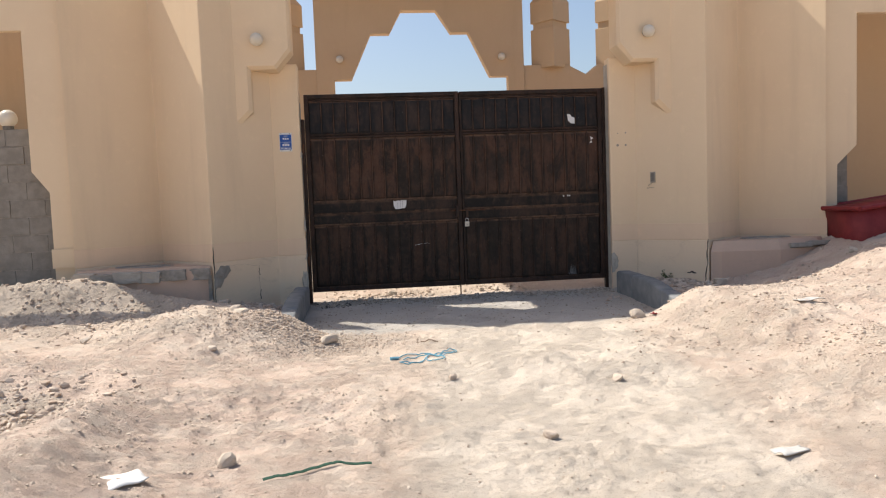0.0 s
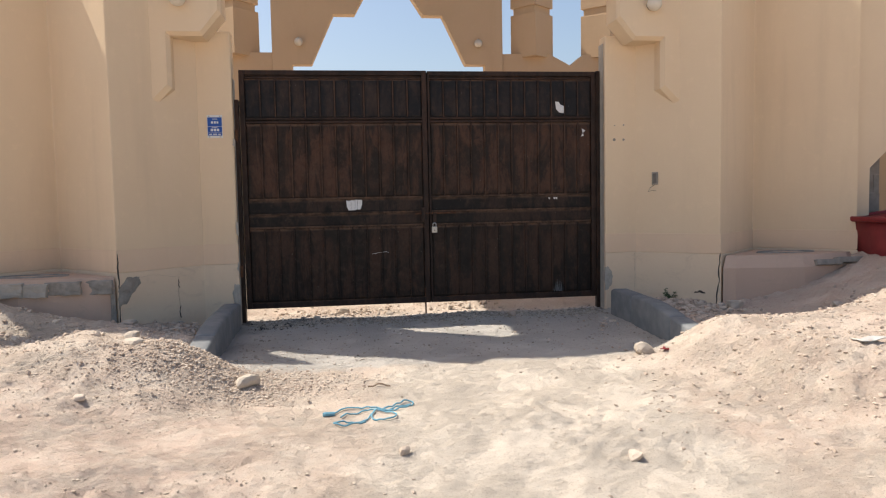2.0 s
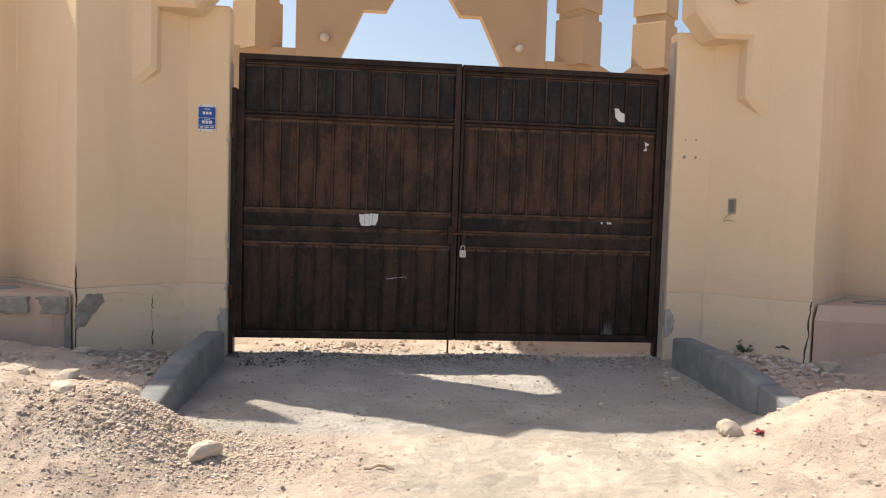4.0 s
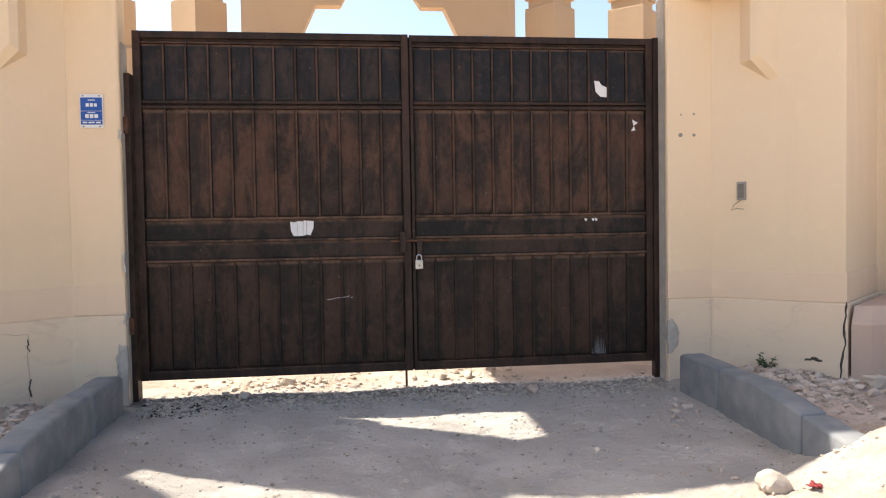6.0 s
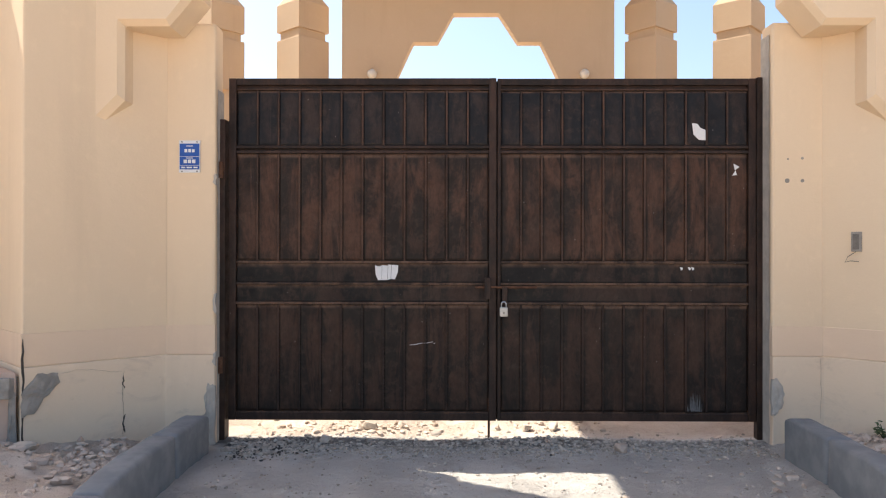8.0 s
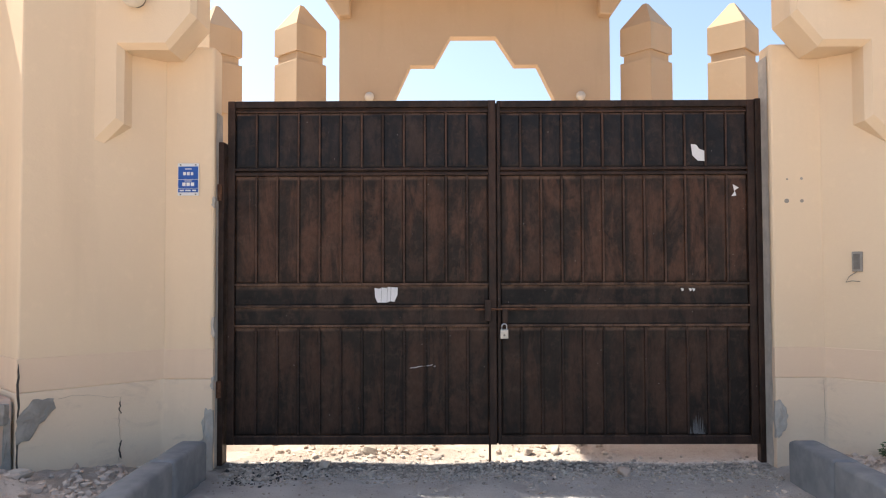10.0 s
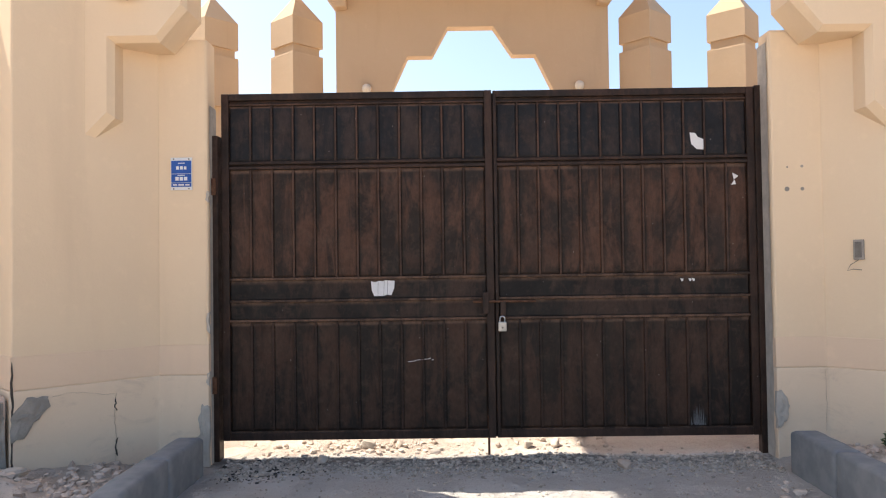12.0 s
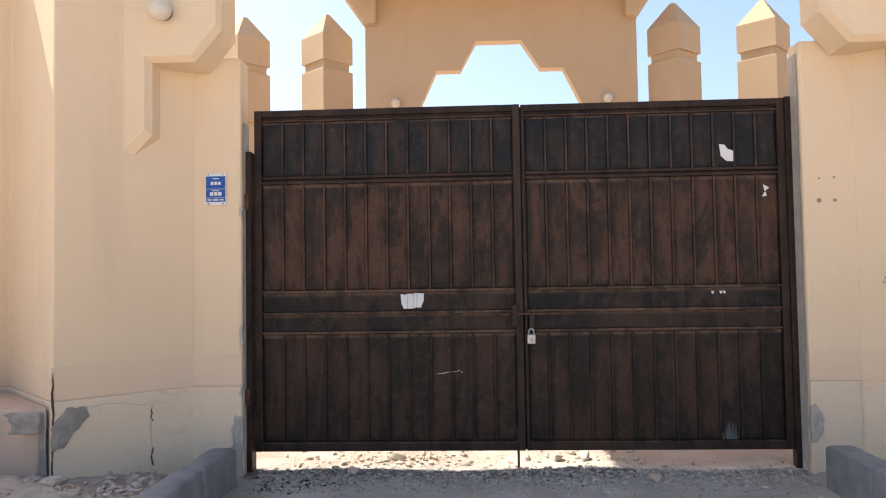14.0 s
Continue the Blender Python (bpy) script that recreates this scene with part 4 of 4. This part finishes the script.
# chalk smear and scratches on the gate
bm = bmesh.new()
for k in range(34):
    x = random.gauss(1.515, 0.028)
    w, h = random.uniform(0.0012, 0.004), (0.02 + 0.13 * random.random() ** 1.6) * (1.15 - abs(x - 1.515) * 9)
    z = 0.207 + 0.02 * random.random() ** 3
    y = 0.0188 - 0.00002 * k
    if h > 0.01:
        prism(bm, [(x - w, z), (x + w, z), (x + 0.4 * w, z + 0.7 * h), (x, z + h), (x - 0.7 * w, z + 0.6 * h)], "y", y - 0.0012, y)
thing("chalk_smear", bm, STAIN, "pale chalky smear near the gate foot", "stain", "marks on the gate")
bm = bmesh.new()
for x, z, w in ((-0.60, 0.703, 0.03), (-0.555, 0.712, 0.022), (-0.505, 0.716, 0.02), (-0.47, 0.722, 0.012), (-0.445, 0.712, 0.006)):
    prism(bm, [(x - w, z - 0.004), (x + w, z + 0.002), (x + w, z + 0.005), (x - w, z - 0.001)], "y", 0.0172, 0.0188)
thing("paint_scratch", bm, PAPER, "thin white scratch across the gate panels", "scratch", "marks on the gate")


# ---- loose stones ----
ICO = None
ASPHALT = stone_material("asphalt", (0.04, 0.038, 0.036), (0.085, 0.08, 0.075))
SOIL_CLOD = stone_material("soil_clod", (0.54, 0.44, 0.35), (0.66, 0.56, 0.455))


def ico():
    global ICO
    if ICO is None:
        bm = bmesh.new()
        bmesh.ops.create_icosphere(bm, subdivisions=1, radius=1)
        ICO = ([tuple(v.co) for v in bm.verts], [tuple(v.index for v in f.verts) for f in bm.faces])
        bm.free()
    return ICO


def scatter(name, label, mat, spots, seed):
    """Many small angular stones in one mesh; spots yields x, y, size."""
    rng = np.random.RandomState(seed)
    base, tris = ico()
    base = np.array(base)
    verts, faces = [], []
    for x, y, s in spots:
        r = rng.uniform(0.55, 1.25, (len(base), 1))
        v = base * r * (s * rng.uniform(0.6, 1.2, 3) * np.array((1, 1, 0.7)))
        a = rng.uniform(0, 6.28)
        c, d = math.cos(a), math.sin(a)
        v = np.stack((v[:, 0] * c - v[:, 1] * d + x, v[:, 0] * d + v[:, 1] * c + y, v[:, 2] + ground_height(x, y) + s * 0.12), 1)
        k = len(verts)
        verts.extend(map(tuple, v))
        faces.extend((a0 + k, b0 + k, c0 + k) for a0, b0, c0 in tris)
    me = bpy.data.meshes.new(name)
    me.from_pydata(verts, [], faces)
    me.materials.append(mat)
    return tagged(new(name, me), label, "gravel", "", "stuff")


def spots(n, cx, cy, rx, ry, lo, hi, rng, power=2.2):
    out = []
    while len(out) < n:
        x, y = rng.gauss(cx, rx), rng.gauss(cy, ry)
        if y > -0.85 and 3.1 < abs(x) < 4.8 or y > -0.2 and abs(x) > 1.95 or 1.86 < abs(x) < 2.25 and -2.4 < y < -0.2 or abs(x) > 6.4:
            continue
        out.append((x, y, lo + (hi - lo) * rng.random() ** power))
    return out


rng = random.Random(5)
pale = spots(900, -2.25, -2.35, 0.45, 0.38, 0.003, 0.014, rng, 6) + spots(5000, -1.85, -2.78, 0.38, 0.16, 0.003, 0.017, rng, 2.4) + spots(2500, -2.1, -2.95, 0.5, 0.3, 0.003, 0.013, rng, 3) + spots(2600, -4.2, -1.6, 0.9, 0.45, 0.004, 0.035, rng, 5) + spots(500, -3.1, -2.3, 0.8, 0.6, 0.004, 0.026, rng, 5)
pale += spots(1000, 2.55, -0.85, 0.35, 0.35, 0.005, 0.05, rng, 3) + spots(500, -2.55, -0.75, 0.22, 0.35, 0.005, 0.045, rng, 3) + spots(1800, 2.2, -3.5, 0.7, 0.9, 0.003, 0.022, rng, 4)
pale += spots(1500, -3.5, -5.0, 0.28, 0.32, 0.006, 0.04, rng, 4) + spots(900, 2.55, -4.7, 0.28, 0.3, 0.004, 0.022, rng, 4) + spots(1300, 4.0, -2.4, 1.0, 0.8, 0.004, 0.03, rng, 6) + spots(500, -3.2, -5.4, 1.2, 1.3, 0.003, 0.018, rng, 6)
pale += [(rng.uniform(-6, 6), rng.uniform(-9.2, -2.0), 0.0022 + 0.012 * rng.random() ** 8) for _ in range(7000)]
scatter("gravel", "loose pale limestone gravel on the sand", GRAVEL, pale, 1)
clods = []
while len(clods) < 13000:
    x, y = rng.uniform(-6, 6), rng.uniform(-9.0, -1.2)
    d = noise.noise(Vector((x * 0.9 + 11, y * 0.9 + 4, 0))) + 0.75 * noise.noise(Vector((x * 3.5, y * 3.5, 2)))
    d += 0.28 * (x < -1.2) + 0.15 * (x > 1.8) - 0.6 * (abs(x) < 2.0 and y > -2.4) - 0.35 * smoothstep(1.4, 0.5, abs(x - 0.3))
    if abs(x) > 1.9 and y > -1.25 or 1.86 < abs(x) < 2.25 and y > -2.4 or rng.random() > 1.6 * d - 0.12:
        continue
    clods.append((x, y, 0.003 + 0.0105 * rng.random() ** 3))
scatter("clods", "small dry soil clods on the sand", SOIL_CLOD, clods, 6)
dark = [(rng.uniform(-1.95, 1.95), rng.gauss(-0.22, 0.13), 0.003 + 0.020 * rng.random() ** 4) for _ in range(7000)]
dark += spots(330, -1.72, -0.3, 0.2, 0.12, 0.006, 0.03, rng) + [(rng.uniform(-1.9, 1.9), rng.uniform(-2.2, -0.4), 0.0025 + 0.014 * rng.random() ** 4) for _ in range(2500)]
scatter("dark_gravel", "dark grey broken asphalt and gravel under the gate", GRAVEL_DARK, dark, 2)
crumbs = spots(420, -1.72, -0.32, 0.17, 0.12, 0.004, 0.02, rng, 3) + spots(140, -1.0, -0.28, 0.6, 0.08, 0.003, 0.012, rng, 3)
scatter("asphalt_crumbs", "black asphalt crumbs at the gate foot", ASPHALT, crumbs, 8)
lit = [(rng.uniform(-1.9, 1.0), rng.uniform(0.1, 0.8), 0.006 + 0.03 * rng.random() ** 2.5) for _ in range(220)] + [(rng.gauss(-1.0, 0.35), rng.gauss(0.25, 0.08), 0.01 + 0.035 * rng.random() ** 2) for _ in range(110)]
scatter("yard_gravel", "pale gravel in the sunlit yard behind the gate", GRAVEL, lit, 3)


def rock(x, y, sx, sy, sz, label, seed, mat=PALE_STONE, turn=0.0):
    rr = random.Random(seed * 7 + 1)
    bm = bmesh.new()
    for _ in range(16):
        c = Vector((rr.uniform(-1, 1), rr.uniform(-1, 1), rr.uniform(-1, 1)))
        c *= 1 / max(abs(c.x), abs(c.y), abs(c.z)) * rr.uniform(0.72, 1.0)
        bm.verts.new((c.x * sx, c.y * sy, c.z * sz))
    hull = bmesh.ops.convex_hull(bm, input=bm.verts)
    bmesh.ops.delete(bm, geom=[v for v in bm.verts if not v.link_faces], context="VERTS")
    bmesh.ops.subdivide_edges(bm, edges=bm.edges[:], cuts=2, use_grid_fill=True)
    for _ in range(2):
        bmesh.ops.smooth_vert(bm, verts=bm.verts, factor=0.5, use_axis_x=True, use_axis_y=True, use_axis_z=True)
    for v in bm.verts:
        v.co += 0.18 * min(sx, sy, sz) * noise.noise_vector(v.co * 45 + Vector((seed, 0, 0)))
    bmesh.ops.rotate(bm, cent=(0, 0, 0), matrix=Matrix.Rotation(turn, 3, "Z"), verts=bm.verts)
    bmesh.ops.translate(bm, vec=(x, y, ground_height(x, y) + sz * 0.5), verts=bm.verts)
    thing("rock", bm, mat, label, "rock", "loose rocks")


for k, (x, y, sx, sy, sz, label) in enumerate((
    (1.49, -2.50, 0.095, 0.08, 0.08, "pale rounded limestone block at the kerb end"),
    (-1.68, -2.84, 0.14, 0.08, 0.055, "flat buff stone beside the rubble bank"),
    (0.875, -0.33, 0.062, 0.05, 0.042, "grey stone on the gravel strip"),
    (-0.20, -5.53, 0.06, 0.045, 0.035, "grey-brown stone on the trodden sand"),
    (-2.03, -5.91, 0.06, 0.05, 0.045, "pale angular stone on the sand"),
    (-2.62, -2.15, 0.09, 0.06, 0.045, "pale stone on the rubble bank"),
    (-2.5, -2.55, 0.1, 0.055, 0.035, "flat pale stone on the rubble bank"),
    (-2.95, -1.0, 0.09, 0.07, 0.05, "pale stone at the tower foot"),
    (-3.75, -3.05, 0.05, 0.045, 0.04, "small pale stone on the sand"),
    (2.75, -0.95, 0.08, 0.06, 0.04, "pale flat stone at the tower foot"),
    (3.05, -1.15, 0.10, 0.07, 0.06, "buff stone at the planter foot"),
    (-0.65, -4.3, 0.04, 0.035, 0.03, "small brown stone on the sand"),
    (0.55, -4.55, 0.05, 0.04, 0.03, "small brown stone on the sand"),
    (2.6, -4.9, 0.05, 0.04, 0.03, "small grey stone on the sand bank"),
    (-2.6, -3.4, 0.045, 0.035, 0.025, "dark stone among the rubble"),
    (-2.2, -0.75, 0.06, 0.05, 0.045, "pale stone behind the kerb"),
    (2.45, -0.72, 0.06, 0.05, 0.03, "flat pale stone behind the kerb"),
    (-1.25, -0.12, 0.05, 0.04, 0.035, "pale stone under the gate"),
    (0.27, 0.2, 0.05, 0.04, 0.035, "pale stone behind the gate"),
    (0.48, 0.22, 0.06, 0.04, 0.04, "buff stone behind the gate"),
    (-0.95, 0.22, 0.08, 0.05, 0.045, "pale stone behind the gate"),
    (3.6, -1.95, 0.06, 0.05, 0.035, "pale stone on the sand bank"),
    (4.4, -1.7, 0.08, 0.06, 0.05, "pale stone on the sand bank"),
)):
    rock(x, y, sx, sy, sz, label, k + 1, PALE_STONE if "pale" in label or "buff" in label else GRAVEL, k * 0.9)

# ---- litter ----
def on_ground(pts, lift):
    return [(x, y, ground_height(x, y) + lift) for x, y in pts]


def smooth_line(pts, n=8):
    out = []
    for i in range(len(pts) - 1):
        p0, p1, p2, p3 = (Vector((*pts[max(0, min(len(pts) - 1, i + d))], 0)) for d in (-1, 0, 1, 2))
        for k in range(n):
            t = k / n
            v = 0.5 * (2 * p1 + (p2 - p0) * t + (2 * p0 - 5 * p1 + 4 * p2 - p3) * t * t + (3 * p1 - p0 - 3 * p2 + p3) * t ** 3)
            out.append((v.x, v.y))
    return out + [tuple(pts[-1])]


rope = root("rope", "tangled light blue nylon rope on the sand", "rope")
for pts in ([(-1.06, -3.585), (-0.97, -3.52), (-0.86, -3.525), (-0.74, -3.57), (-0.66, -3.60), (-0.56, -3.56), (-0.52, -3.46), (-0.56, -3.43), (-0.66, -3.53), (-0.76, -3.60), (-0.80, -3.70), (-0.78, -3.79), (-0.71, -3.81), (-0.65, -3.75), (-0.68, -3.66), (-0.76, -3.62)],
            [(-0.99, -3.68), (-0.93, -3.60), (-0.82, -3.585), (-0.72, -3.60), (-0.62, -3.55), (-0.54, -3.48)],
            [(-0.78, -3.62), (-0.82, -3.72), (-0.90, -3.79), (-1.0, -3.82), (-1.03, -3.86), (-0.98, -3.885), (-0.90, -3.84), (-0.84, -3.80)]):
    part("strand", tube(bmesh.new(), on_ground(smooth_line(pts), 0.012), 0.0052, 6), ROPE, rope, "", True)
part("frayed_end", tube(bmesh.new(), on_ground([(-1.10, -3.595), (-1.08, -3.59), (-1.03, -3.575)], 0.015), 0.014, 7), ROPE, rope)


def strip(name, pts, width, mat, label, cat):
    bm = bmesh.new()
    rows = []
    line = smooth_line(pts)
    for i, (x, y) in enumerate(line):
        a, b = line[max(0, i - 1)], line[min(len(line) - 1, i + 1)]
        d = Vector((b[0] - a[0], b[1] - a[1], 0)).normalized()
        z = ground_height(x, y) + 0.012
        rows.append([bm.verts.new((x - d.y * s * width / 2, y + d.x * s * width / 2, z + h)) for s, h in ((-1, 0.004), (1, 0.010), (1, 0.006), (-1, 0.0))])
    for p, q in zip(rows, rows[1:]):
        for k in range(4):
            bm.faces.new((p[k], p[(k + 1) % 4], q[(k + 1) % 4], q[k]))
    bm.faces.new(rows[0])
    bm.faces.new(rows[-1])
    return thing(name, bm, mat, label, cat)


strip("strap", [(-1.80, -6.17), (-1.68, -6.10), (-1.58, -6.00), (-1.45, -5.93), (-1.27, -5.91)], 0.013, TAPE_GREEN, "torn dark green plastic strap on the sand", "strap")
strip("twig", [(-0.80, -3.03), (-0.72, -3.01), (-0.64, -3.02)], 0.009, DRY_TWIG, "dry brown twig on the sand", "twig")


def litter(x, y, w, d, turn, label, seed, mat=PAPER):
    bm = bmesh.new()
    bmesh.ops.create_grid(bm, x_segments=8, y_segments=6, size=0.5)
    for v in bm.verts:
        p = v.co.copy()
        v.co = Vector((p.x * w, p.y * d * (1 - 0.3 * p.x), 0.02 * noise.noise(Vector((p.x * 2, p.y * 2, seed)))))
    bmesh.ops.solidify(bm, geom=bm.faces[:], thickness=0.006)
    bmesh.ops.rotate(bm, cent=(0, 0, 0), matrix=Matrix.Rotation(turn, 3, "Z"), verts=bm.verts)
    bmesh.ops.translate(bm, vec=(x, y, ground_height(x, y) + 0.02), verts=bm.verts)
    thing("litter", bm, mat, label, "litter", "litter on the sand", smooth=True)


litter(0.97, -6.10, 0.19, 0.09, 0.25, "crumpled grey-white paper on the sand", 1, RAG)
litter(-2.42, -6.30, 0.20, 0.17, 0.7, "white plastic scrap on the sand", 2)
litter(2.62, -3.65, 0.26, 0.10, 0.1, "pale rag half buried on the bank", 3, RAG)
litter(1.61, -2.60, 0.05, 0.05, 0.4, "small torn red plastic scrap beside the stone", 4, RED_PLASTIC)

# ---- weed at the pier ----
weed = root("weed", "small dusty green weed at the pier foot", "plant", at=(2.63, -0.50, ground_height(2.63, -0.5) - 0.01))
rng = random.Random(9)
for k in range(9):
    a, l = rng.uniform(0, 6.28), rng.uniform(0.06, 0.16)
    tip = Vector((math.cos(a) * 0.07, math.sin(a) * 0.05, l))
    stem = part("stem", tube(bmesh.new(), [(0, 0, 0), tuple(tip * 0.5 + Vector((0, 0, 0.01))), tuple(tip)], 0.003, 5), LEAF, weed)
    bm = bmesh.new()
    for j in range(9):
        c = tip * rng.uniform(0.35, 1.05) + Vector((rng.uniform(-1, 1), rng.uniform(-1, 1), rng.uniform(-1, 1))) * 0.018
        d = Vector((rng.uniform(-1, 1), rng.uniform(-1, 1), rng.uniform(-0.2, 0.8))).normalized()
        e = d.orthogonal().normalized()
        bm.faces.new([bm.verts.new(c + d * 0.016 * u + e * 0.007 * v) for u, v in ((-1, 0), (0, 1), (1, 0), (0, -1))])
    part("leaf_cluster", bm, LEAF, stem)
